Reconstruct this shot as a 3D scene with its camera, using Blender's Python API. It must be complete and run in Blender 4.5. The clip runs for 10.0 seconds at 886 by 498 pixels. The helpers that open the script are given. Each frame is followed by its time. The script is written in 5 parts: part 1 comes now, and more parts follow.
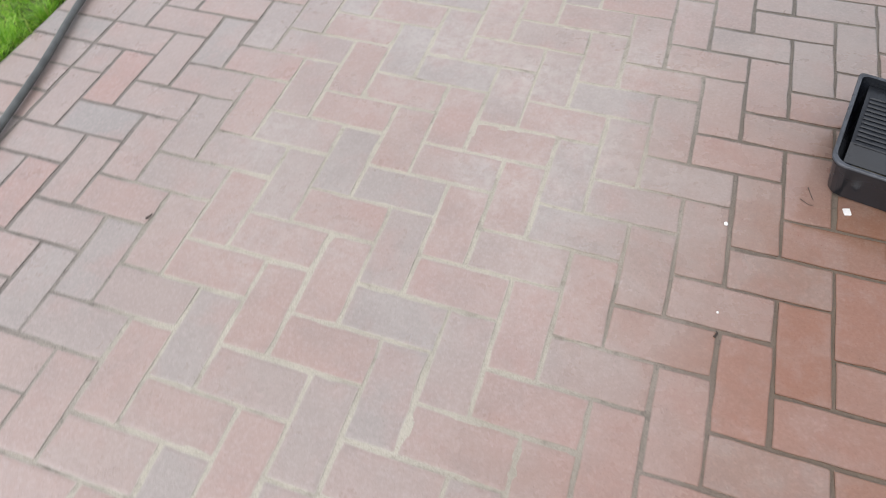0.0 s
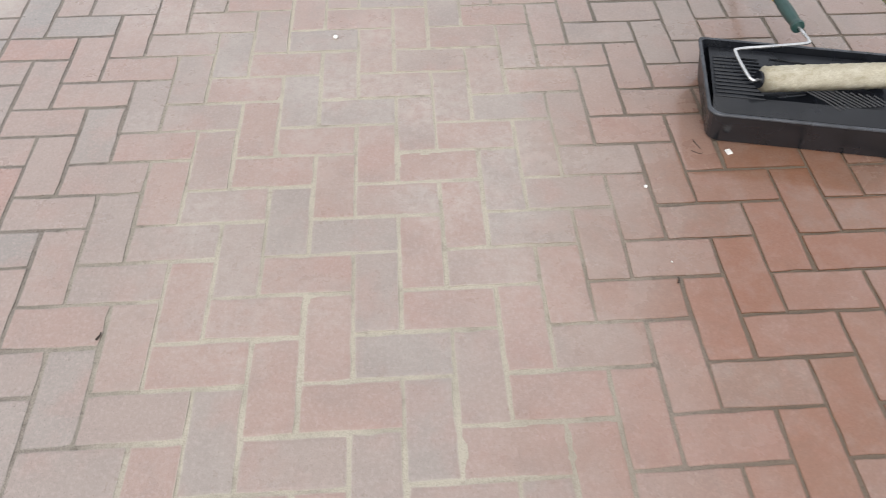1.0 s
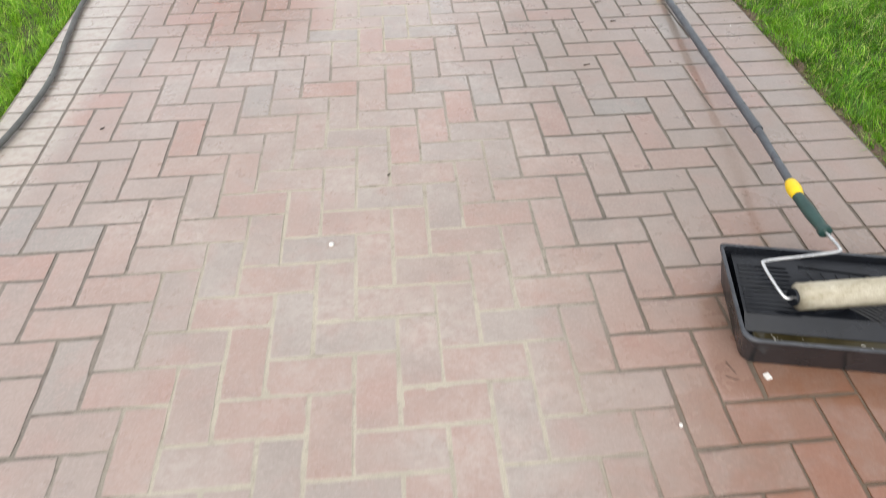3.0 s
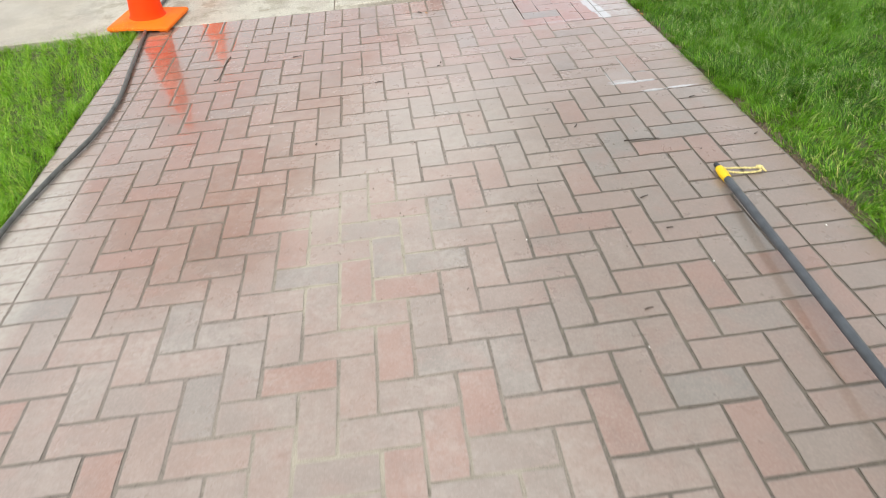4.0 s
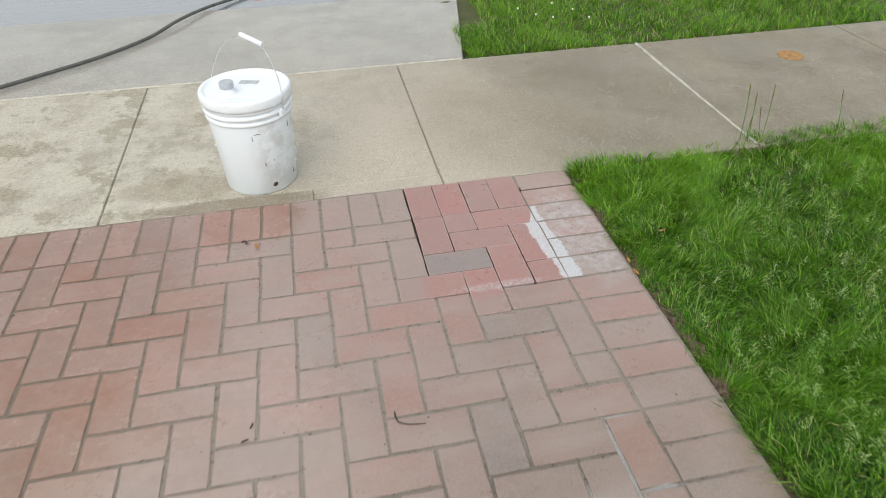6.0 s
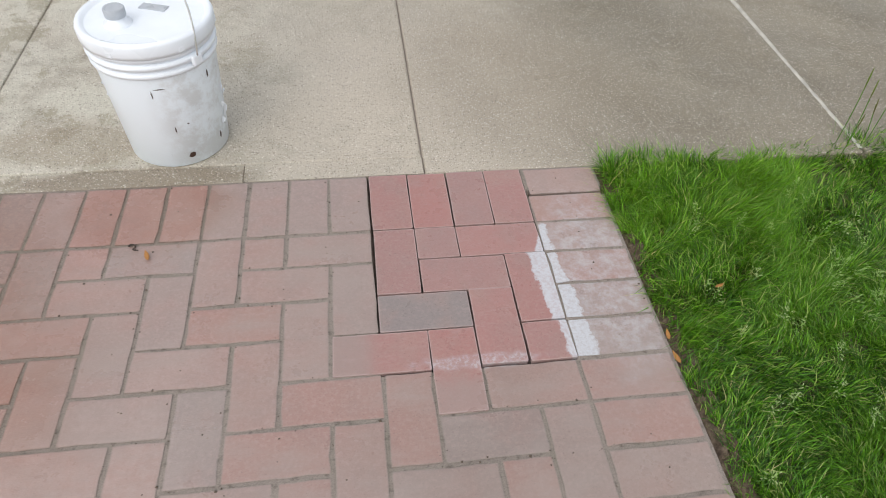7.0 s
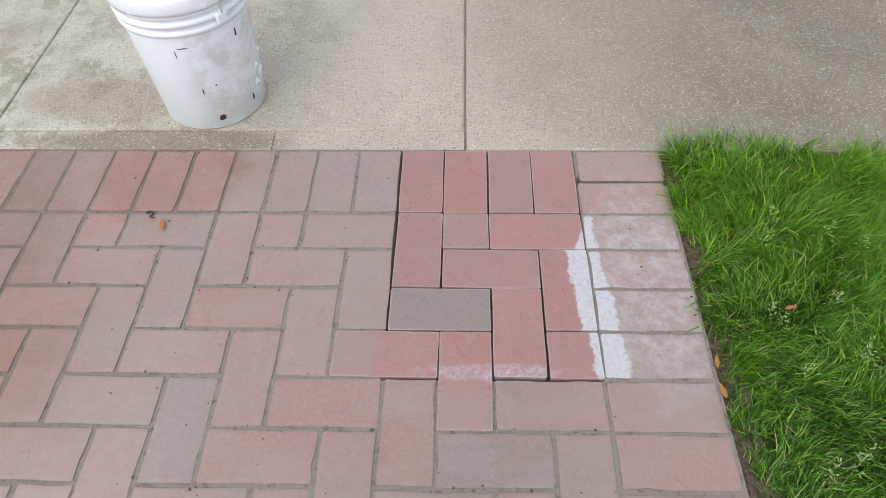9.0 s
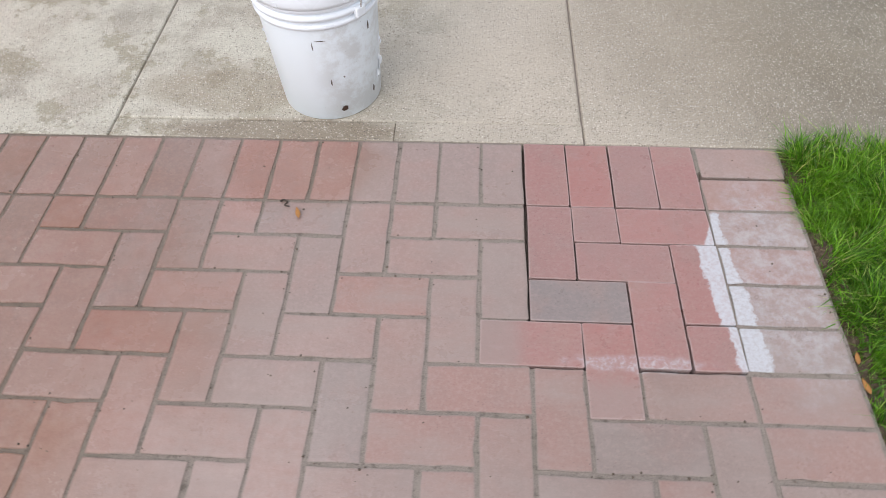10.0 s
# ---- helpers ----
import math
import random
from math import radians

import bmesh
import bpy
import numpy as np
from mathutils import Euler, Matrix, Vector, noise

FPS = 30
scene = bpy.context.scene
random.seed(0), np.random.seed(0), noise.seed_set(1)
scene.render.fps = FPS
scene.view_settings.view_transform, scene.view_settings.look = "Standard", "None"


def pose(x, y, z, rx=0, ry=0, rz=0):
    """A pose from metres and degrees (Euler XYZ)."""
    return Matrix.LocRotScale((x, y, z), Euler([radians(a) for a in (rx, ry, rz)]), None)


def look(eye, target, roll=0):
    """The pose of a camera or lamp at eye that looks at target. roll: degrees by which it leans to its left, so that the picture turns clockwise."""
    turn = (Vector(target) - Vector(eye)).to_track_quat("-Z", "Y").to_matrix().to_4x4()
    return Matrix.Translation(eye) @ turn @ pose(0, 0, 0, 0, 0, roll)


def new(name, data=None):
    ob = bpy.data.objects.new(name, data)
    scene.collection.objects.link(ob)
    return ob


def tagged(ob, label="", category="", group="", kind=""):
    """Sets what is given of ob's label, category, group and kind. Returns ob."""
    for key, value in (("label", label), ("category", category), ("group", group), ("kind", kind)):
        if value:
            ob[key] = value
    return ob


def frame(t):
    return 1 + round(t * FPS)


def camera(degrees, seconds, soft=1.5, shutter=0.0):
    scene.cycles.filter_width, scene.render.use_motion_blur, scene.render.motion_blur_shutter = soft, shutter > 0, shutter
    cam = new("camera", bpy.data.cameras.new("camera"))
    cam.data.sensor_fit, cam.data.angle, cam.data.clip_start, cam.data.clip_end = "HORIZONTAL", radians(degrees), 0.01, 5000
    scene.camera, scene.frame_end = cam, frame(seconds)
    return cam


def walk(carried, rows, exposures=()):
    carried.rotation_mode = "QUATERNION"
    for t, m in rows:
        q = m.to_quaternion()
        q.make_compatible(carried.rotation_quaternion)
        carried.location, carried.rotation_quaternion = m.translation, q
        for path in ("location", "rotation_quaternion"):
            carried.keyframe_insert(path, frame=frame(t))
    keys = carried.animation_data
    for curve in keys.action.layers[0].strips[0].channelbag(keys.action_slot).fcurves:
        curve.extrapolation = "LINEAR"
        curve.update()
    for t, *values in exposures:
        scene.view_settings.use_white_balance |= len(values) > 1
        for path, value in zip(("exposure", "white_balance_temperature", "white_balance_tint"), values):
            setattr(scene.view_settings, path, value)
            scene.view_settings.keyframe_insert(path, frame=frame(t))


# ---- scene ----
cam = camera(67.4, 10.0, 0.85, 0.2)
PATH = [
    (0, (-0.991, -5.403, 1.157), (-1.42, -4.339, -0.48), -4.2),
    (0.2, (-1.061, -5.357, 1.17), (-1.427, -4.241, -0.449), -5.6),
    (0.5, (-1.183, -5.355, 1.185), (-1.408, -4.186, -0.422), -4.3),
    (0.7, (-1.241, -5.396, 1.185), (-1.373, -4.209, -0.419), -6.2),
    (1, (-1.305, -5.466, 1.205), (-1.218, -4.278, -0.402), 0.8),
    (1.2, (-1.255, -5.527, 1.268), (-1.151, -4.348, -0.344), 3.1),
    (1.5, (-1.232, -5.615, 1.205), (-1.242, -4.371, -0.361), -0.7),
    (1.8, (-1.218, -5.672, 1.208), (-1.225, -4.447, -0.374), 0.2),
    (2, (-1.239, -5.665, 1.203), (-1.264, -4.426, -0.366), -1.4),
    (2.5, (-1.314, -5.465, 1.24), (-1.34, -4.167, -0.281), -2.2),
    (2.8, (-1.333, -5.284, 1.277), (-1.246, -3.923, -0.186), -0.2),
    (3, (-1.306, -5.123, 1.282), (-1.191, -3.703, -0.122), -0.4),
    (3.2, (-1.261, -4.953, 1.298), (-1.17, -3.465, -0.036), -1.1),
    (4.3, (-1.159, -3.844, 1.323), (-1.05, -2.256, 0.112), -5.5),
    (4.5, (-1.084, -3.617, 1.333), (-1.0, -2.011, 0.143), -4.6),
    (4.8, (-1.034, -3.284, 1.344), (-0.973, -1.676, 0.157), -2.3),
    (5, (-1.03, -3.057, 1.329), (-0.917, -1.428, 0.175), -3.9),
    (5.2, (-0.974, -2.839, 1.333), (-0.845, -1.198, 0.197), -6.4),
    (5.5, (-0.864, -2.531, 1.289), (-0.542, -0.921, 0.147), -2.2),
    (5.8, (-0.766, -2.26, 1.346), (-0.415, -0.697, 0.15), 1.1),
    (6, (-0.677, -2.092, 1.309), (-0.372, -0.526, 0.102), -1.0),
    (6.2, (-0.651, -1.91, 1.261), (-0.308, -0.352, 0.055), -0.4),
    (7.3, (-0.329, -1.279, 1.163), (-0.128, 0.023, -0.342), 4.0),
    (7.5, (-0.276, -1.244, 1.152), (-0.212, 0.07, -0.355), -2.6),
    (8, (-0.258, -1.211, 1.146), (-0.212, 0.067, -0.391), -2.5),
    (8.5, (-0.257, -1.208, 1.132), (-0.259, 0.045, -0.427), -2.2),
    (9, (-0.27, -1.218, 1.125), (-0.325, 0.036, -0.432), -1.6),
    (9.5, (-0.345, -1.223, 1.121), (-0.395, 0.033, -0.435), 0.9),
    (9.7, (-0.408, -1.233, 1.128), (-0.515, 0.015, -0.431), 1.5),
    (10, (-0.542, -1.241, 1.168), (-0.624, -0.021, -0.415), -1.5),
]
# exposure and white balance follow the phone's own slow adjustment
EXPOSURES = [(0.0, 0.24, 6120, 11), (0.5, 0.22, 6200, 11), (1.0, 0.17, 6400, 10), (2.2, 0.37, 6400, 10), (3.2, 0.33, 6540, 9), (4.5, 0.22, 6620, 5), (5.5, -0.03, 6650, 4), (6.2, -0.12, 6550, 6),
             (7.5, -0.2, 6400, 10), (9.0, -0.1, 6250, 10), (10.0, -0.08, 6300, 12)]
walk(cam, [(t, look(eye, target, roll)) for t, eye, target, roll in PATH], EXPOSURES)

# ------------------------------------------------------------------ light
world = bpy.data.worlds.new("overcast_sky")
scene.world = world
world.use_nodes = True
wn, wl = world.node_tree.nodes, world.node_tree.links
wn.clear()
SUN_ELEV, SUN_AZ = radians(48), radians(-150)
sky = wn.new("ShaderNodeTexSky")
sky.sky_type, sky.sun_disc = "NISHITA", False
sky.sun_elevation, sky.sun_rotation = SUN_ELEV, SUN_AZ
sky.air_density, sky.dust_density, sky.ozone_density = 1.0, 6.0, 1.0
pale = wn.new("ShaderNodeHueSaturation")
pale.inputs["Saturation"].default_value = 0.5
bg = wn.new("ShaderNodeBackground")
bg.inputs["Strength"].default_value = 0.17
wout = wn.new("ShaderNodeOutputWorld")
wl.new(sky.outputs[0], pale.inputs["Color"])
# an even cloud cover lies over the brighter part of the sky behind the walk
cloud = wn.new("ShaderNodeMix")
cloud.data_type = "RGBA"
cloud.inputs["Factor"].default_value = 0.55
cloud.inputs["B"].default_value = (6.2, 6.25, 6.45, 1)
wl.new(pale.outputs[0], cloud.inputs["A"])
wl.new(cloud.outputs["Result"], bg.inputs["Color"])
wl.new(bg.outputs[0], wout.inputs["Surface"])

sun = new("sun", bpy.data.lights.new("sun", "SUN"))
sun.data.energy, sun.data.angle, sun.data.color = 1.1, radians(80), (1.0, 0.982, 0.955)
sun.matrix_world = look((math.sin(SUN_AZ) * 10, math.cos(SUN_AZ) * 10, math.tan(SUN_ELEV) * 10), (0, 0, 0))

# ------------------------------------------------------------------ node helpers


class Nodes:
    """Short hand for building a material's node tree."""

    def __init__(self, name):
        self.mat = bpy.data.materials.new(name)
        self.mat.use_nodes = True
        self.t = self.mat.node_tree
        self.bsdf = self.t.nodes["Principled BSDF"]

    def put(self, socket, value):
        if isinstance(value, bpy.types.NodeSocket):
            self.t.links.new(value, socket)
        elif value is not None:
            socket.default_value = value

    def set(self, key, value):
        self.put(self.bsdf.inputs[key], value)

    def pos(self):
        return self.t.nodes.new("ShaderNodeNewGeometry").outputs["Position"]

    def local(self):
        return self.t.nodes.new("ShaderNodeTexCoord").outputs["Object"]

    def rand(self):
        a = self.t.nodes.new("ShaderNodeObjectInfo").outputs["Random"]
        b = self.t.nodes.new("ShaderNodeNewGeometry").outputs["Random Per Island"]
        return self.math("FRACT", self.math("ADD", a, b))

    def noise(self, vec, scale, detail=3.0, rough=0.6, colour=False):
        n = self.t.nodes.new("ShaderNodeTexNoise")
        self.put(n.inputs["Vector"], vec)
        n.inputs["Scale"].default_value, n.inputs["Detail"].default_value = scale, detail
        n.inputs["Roughness"].default_value = rough
        return n.outputs["Color" if colour else "Fac"]

    def voronoi(self, vec, scale, out="Distance"):
        n = self.t.nodes.new("ShaderNodeTexVoronoi")
        self.put(n.inputs["Vector"], vec)
        n.inputs["Scale"].default_value = scale
        return n.outputs[out]

    def math(self, op, a, b=None, c=None, clamp=False):
        n = self.t.nodes.new("ShaderNodeMath")
        n.operation, n.use_clamp = op, clamp
        for socket, v in zip(n.inputs, (a, b, c)):
            self.put(socket, v)
        return n.outputs[0]

    def vmath(self, op, a, b=None):
        n = self.t.nodes.new("ShaderNodeVectorMath")
        n.operation = op
        for socket, v in zip(n.inputs, (a, b)):
            self.put(socket, v)
        return n.outputs["Value" if op in ("LENGTH", "DISTANCE") else "Vector"]

    def ramp(self, fac, stops):
        n = self.t.nodes.new("ShaderNodeValToRGB")
        self.put(n.inputs[0], fac)
        e = n.color_ramp.elements
        while len(e) < len(stops):
            e.new(0.5)
        for el, (p, c) in zip(e, stops):
            el.position = p
            el.color = (*c, 1) if isinstance(c, tuple) else (c, c, c, 1)
        return n.outputs[0]

    def step(self, v, lo, hi, a=0.0, b=1.0):
        n = self.t.nodes.new("ShaderNodeMapRange")
        n.interpolation_type = "SMOOTHSTEP"
        for key, value in zip(("Value", "From Min", "From Max", "To Min", "To Max"), (v, lo, hi, a, b)):
            self.put(n.inputs[key], value)
        return n.outputs[0]

    def mix(self, fac, a, b, mode="MIX"):
        n = self.t.nodes.new("ShaderNodeMix")
        n.data_type, n.blend_type = "RGBA", mode
        fix = lambda v: (*v, 1) if isinstance(v, tuple) and len(v) == 3 else v
        self.put(n.inputs["Factor"], fac)
        self.put(n.inputs["A"], fix(a))
        self.put(n.inputs["B"], fix(b))
        return n.outputs["Result"]

    def bump(self, height, strength=0.3, dist=0.002):
        n = self.t.nodes.new("ShaderNodeBump")
        n.inputs["Strength"].default_value, n.inputs["Distance"].default_value = strength, dist
        self.put(n.inputs["Height"], height)
        self.set("Normal", n.outputs[0])

    def ellipse(self, vec, cx, cy, rx, ry, wobble=0.3, scale=4.0, soft=0.35):
        """1 inside an ellipse of the plan with a ragged, soft edge, 0 outside."""
        d = self.vmath("SUBTRACT", vec, (cx, cy, 0.0))
        d = self.vmath("MULTIPLY", d, (1 / rx, 1 / ry, 0.0))
        r = self.vmath("LENGTH", d)
        n = self.noise(vec, scale, 4.0)
        r = self.math("ADD", r, self.math("MULTIPLY", self.math("SUBTRACT", n, 0.5), 2 * wobble))
        return self.step(r, 1 - soft, 1 + soft, 1.0, 0.0)


def plain(name, colour, rough=0.5, metal=0.0, vary=0.25, scale=30.0, bump=0.15):
    """A simple surface with mottling, dirt and fine relief."""
    k = Nodes(name)
    p = k.local()
    n = k.noise(p, scale, 4.0)
    dark = tuple(c * (1 - vary) for c in colour)
    light = tuple(min(1, c * (1 + vary * 0.6)) for c in colour)
    k.set("Base Color", k.ramp(n, [(0.3, dark), (0.55, colour), (0.75, light)]))
    k.set("Roughness", k.step(k.noise(p, scale * 0.4, 3.0), 0.3, 0.7, max(0.05, rough - 0.12), min(1, rough + 0.12)))
    k.set("Metallic", metal)
    if bump:
        k.bump(k.noise(p, scale * 8, 3.0), bump, 0.001)
    return k.mat


# ------------------------------------------------------------------ materials
U = 0.104                     # half a paver with its joint
LEFT = -24                    # inner joint line of the left border, in half pavers
ROWS = 74


def col(i):
    """Plan x of joint line i: the joints tighten a little beyond the first six."""
    return i * U if i >= -6 else -6 * U + (i + 6) * 0.10192


def soaked_mask(k, p):
    """Where sealer has soaked into the pavers."""
    a = k.math("MULTIPLY", k.ellipse(p, -0.20, -5.05, 0.72, 1.10, 0.35, 3.0, 0.42), 0.95)
    b = k.math("MULTIPLY", k.ellipse(p, -1.92, -0.62, 0.78, 1.15, 0.4, 2.2, 0.4), 0.78)
    c = k.math("MULTIPLY", k.ellipse(p, -1.98, -1.9, 0.42, 0.62, 0.5, 3.0, 0.45), 0.8)
    d = k.math("MULTIPLY", k.ellipse(p, -0.98, -0.09, 0.20, 0.14, 0.4, 6.0, 0.35), 0.6)
    return k.math("MAXIMUM", k.math("MAXIMUM", a, b), k.math("MAXIMUM", c, d))


def film_mask(k, p):
    """Where a film of water stands on the pavers."""
    a = k.math("MULTIPLY", k.ellipse(p, -2.1, -0.75, 0.9, 1.5, 0.5, 2.0, 0.5), 1.0)
    b = k.step(k.noise(p, 1.1, 4.0), 0.36, 0.60, 0.5, 1.0)
    return k.math("MAXIMUM", a, b)


def veil(k, p):
    """Dried cloudy film drawn across pavers and joints near the sidewalk."""
    drawn = k.vmath("MULTIPLY", p, (1.0, 2.6, 1.0))
    cloud = k.step(k.noise(drawn, 2.3, 6.0, 0.62), 0.40, 0.68, 0.1, 0.72)
    return k.math("MULTIPLY", cloud, k.ellipse(p, -0.45, -0.72, 0.78, 0.72, 0.3, 2.0, 0.4))


def joint_lime(k, p, grain):
    """White lime squeezed out along a few joints half way down the border."""
    out = None
    for cx, cy, rx, ry, w in ((-0.12, -1.452, 0.095, 0.011, 0.95), (-0.17, -1.435, 0.05, 0.018, 0.5), (-0.06, -1.551, 0.045, 0.008, 0.85), (0.07, -1.548, 0.07, 0.008, 0.95), (-0.104, -1.27, 0.005, 0.12, 0.5),
                              (-0.06, -1.352, 0.05, 0.005, 0.5), (-0.208, -1.38, 0.005, 0.08, 0.4), (-0.15, -1.39, 0.06, 0.06, 0.10), (-0.07, -1.147, 0.04, 0.004, 0.4)):
        m = k.math("MULTIPLY", k.ellipse(p, cx, cy, rx, ry, 0.7, 30.0, 0.35), w)
        out = m if out is None else k.math("MAXIMUM", out, m)
    return k.math("MULTIPLY", out, k.step(grain, 0.3, 0.65, 0.35, 1.0))


def sand_colour(k, p):
    """Colour of the joint sand over the plan, and its grain."""
    cream = k.math("MAXIMUM", k.ellipse(p, -1.42, -4.5, 0.55, 1.35, 0.45, 3.5, 0.4), k.ellipse(p, -1.38, -2.42, 0.26, 0.40, 0.5, 4.0, 0.3))
    grain = k.noise(p, 380.0, 3.0, 0.8)
    damp = k.mix(k.step(grain, 0.3, 0.7), (0.20, 0.170, 0.148), (0.32, 0.276, 0.242))
    dry = k.mix(k.step(grain, 0.25, 0.65), (0.30, 0.27, 0.215), (0.48, 0.438, 0.355))
    open_joint = k.math("MAXIMUM", k.ellipse(p, -0.28, -3.1, 0.66, 2.0, 0.3, 3.0, 0.3), k.math("MULTIPLY", k.ellipse(p, -2.42, -4.3, 0.55, 1.7, 0.3, 3.0, 0.35), 0.55))
    damp = k.mix(open_joint, damp, k.mix(k.step(grain, 0.3, 0.7), (0.095, 0.083, 0.068), (0.19, 0.167, 0.14)))
    c = k.mix(cream, damp, dry)
    c = k.mix(k.math("MULTIPLY", veil(k, p), 0.8), c, (0.30, 0.255, 0.225))
    c = k.mix(k.step(k.noise(p, 7.0, 4.0), 0.45, 0.75, 0.0, 0.5), c, (0.24, 0.22, 0.175))
    c = k.mix(k.step(k.noise(p, 24.0, 4.0), 0.54, 0.72, 0.0, 0.35), c, (0.12, 0.10, 0.085))
    c = k.mix(k.math("MULTIPLY", soaked_mask(k, p), 0.7), c, (0.125, 0.085, 0.052))
    c = k.mix(k.math("MULTIPLY", k.step(k.noise(p, 48.0, 6.0, 0.8), 0.52, 0.64, 0.0, 0.5), k.math("SUBTRACT", 1.0, cream)), c, (0.085, 0.070, 0.056))
    c = k.mix(joint_lime(k, p, grain), c, (0.56, 0.58, 0.60))
    return c, grain


def brick_material(name, stops, dust=0.45, aged=True):
    k = Nodes(name)
    p = k.pos()
    r = k.rand()
    base = k.ramp(r, stops)
    # blotches inside one paver, shifted from paver to paver
    off = k.t.nodes.new("ShaderNodeCombineXYZ")
    k.put(off.inputs[2], k.math("MULTIPLY", r, 37.0))
    shift = k.vmath("ADD", p, off.outputs[0])
    blot = k.noise(shift, 11.0, 4.0, 0.65)
    base = k.mix(k.step(blot, 0.42, 0.74, 0.0, 0.38 if aged else 0.25), base, (0.235, 0.20, 0.18))
    blush = k.noise(shift, 9.0, 4.0, 0.6)
    base = k.mix(k.step(blush, 0.46, 0.72, 0.0, 0.4), base, (0.35, 0.215, 0.18))
    fine = k.noise(shift, 130.0, 4.0, 0.75)
    base = k.mix(k.step(fine, 0.42, 0.72, 0.0, 0.4 if aged else 0.2), base, (0.46, 0.37, 0.33))
    base = k.mix(k.step(k.noise(p, 230.0, 3.0, 0.7), 0.56, 0.74, 0.0, 0.45), base, (0.10, 0.065, 0.05))
    if aged:
        # patchy dust, thickened mid-walk to put sky glare into the colour
        dust_and_glare = k.math("MULTIPLY", k.step(k.noise(p, 3.1, 5.0, 0.65), 0.35, 0.75), k.step(k.noise(p, 38.0, 4.0, 0.7), 0.25, 0.7))
        dry = k.ellipse(p, -1.35, -2.6, 0.8, 2.3, 0.35, 2.0, 0.45)
        dust_and_glare = k.math("MULTIPLY", dust_and_glare, k.step(dry, 0.0, 1.0, 0.3, 1.6))
        base = k.mix(k.math("MULTIPLY", dust_and_glare, dust), base, (0.47, 0.42, 0.375))
        # a paler mottled patch nearer the sidewalk
        pale_mid = k.math("MULTIPLY", k.ellipse(p, -1.2, -1.5, 0.62, 0.75, 0.35, 2.0, 0.5), k.step(k.noise(p, 24.0, 5.0, 0.7), 0.25, 0.7, 0.35, 0.8))
        base = k.mix(k.math("MULTIPLY", pale_mid, 0.7), base, (0.44, 0.385, 0.335))
        # paler worn arrises and a scatter of lime flecks
        base = k.mix(k.step(k.noise(p, 75.0, 4.0, 0.8), 0.66, 0.76, 0.0, 0.5), base, (0.50, 0.44, 0.40))
        pits = k.step(k.voronoi(p, 55.0), 0.0, 0.12, 0.35, 0.0)
        base = k.mix(k.math("MULTIPLY", pits, k.step(k.noise(p, 6.0), 0.5, 0.65)), base, (0.10, 0.07, 0.06))
        # pavers on the right side are darker, with a ragged edge
        darker_right = k.ellipse(p, -0.22, -2.8, 0.68, 2.1, 0.4, 2.4, 0.45)
        base = k.mix(k.math("MULTIPLY", darker_right, 0.8), base, k.mix(1.0, base, (0.70, 0.69, 0.66), "MULTIPLY"))
        # sky glare on the left border, painted in as a paler colour
        border_glare = k.math("MULTIPLY", k.ellipse(p, -2.60, -2.6, 0.19, 1.15, 0.2, 3.0, 0.3), k.step(k.noise(p, 30.0, 5.0, 0.7), 0.3, 0.65, 0.25, 0.7))
        base = k.mix(border_glare, base, (0.49, 0.46, 0.40))
        # earth washed out of the lawn over the outer end of the border
        sep = k.t.nodes.new("ShaderNodeSeparateXYZ")
        k.put(sep.inputs[0], p)
        edge = k.math("ADD", sep.outputs[0], k.math("MULTIPLY", k.noise(p, 9.0, 4.0), 0.12))
        earth = k.math("MULTIPLY", k.step(edge, 0.17, 0.26), k.step(sep.outputs[1], -0.9, -1.5))
        base = k.mix(k.math("MULTIPLY", earth, 0.55), base, (0.20, 0.135, 0.085))
        rinsed = k.ellipse(p, -0.65, -0.4, 1.0, 0.85, 0.3, 2.0, 0.4)
        base = k.mix(k.math("MULTIPLY", rinsed, 0.8), base, k.mix(1.0, base, (1.05, 0.92, 0.95), "MULTIPLY"))
        base = k.mix(veil(k, p), base, (0.33, 0.270, 0.243))
    else:
        # the cleaned corner ends in a soft rim of old cloudy film
        rim = k.t.nodes.new("ShaderNodeSeparateXYZ")
        k.put(rim.inputs[0], p)
        wob = k.math("MULTIPLY", k.math("SUBTRACT", k.noise(p, 16.0, 4.0, 0.7), 0.5), 0.05)
        inside = k.math("MULTIPLY", k.step(k.math("ADD", rim.outputs[0], wob), -0.47, -0.40), k.step(k.math("ADD", rim.outputs[1], wob), -0.675, -0.62))
        base = k.mix(inside, k.mix(0.6, base, (0.30, 0.25, 0.225)), base)
        scrub = k.math("MULTIPLY", k.step(k.noise(k.vmath("MULTIPLY", shift, (1.0, 3.0, 1.0)), 26.0, 5.0, 0.75), 0.52, 0.74), 0.3)
        base = k.mix(scrub, base, (0.42, 0.30, 0.28))
    rim_at = k.t.nodes.new("ShaderNodeAttribute")
    rim_at.attribute_name = "rim"
    crumbly = k.math("MULTIPLY", rim_at.outputs["Fac"], k.math("ADD", 0.35, k.math("MULTIPLY", k.noise(p, 26.0, 6.0, 0.8), 1.25)))
    if aged:
        base = k.mix(k.step(crumbly, 0.52, 0.90, 0.0, 0.6), base, sand_colour(k, p)[0])
    else:
        base = k.mix(k.step(crumbly, 0.50, 0.95, 0.0, 0.55), base, (0.44, 0.34, 0.32))
    wet = soaked_mask(k, p)
    wet = k.math("MULTIPLY", wet, k.step(k.math("FRACT", k.math("MULTIPLY", r, 7.3)), 0.0, 1.0, 0.65, 1.0))
    wet = k.math("MULTIPLY", wet, k.step(k.noise(p, 14.0, 4.0, 0.65), 0.3, 0.6, 0.75, 1.0))
    rich = k.mix(1.0, base, (0.70, 0.43, 0.31), "MULTIPLY")
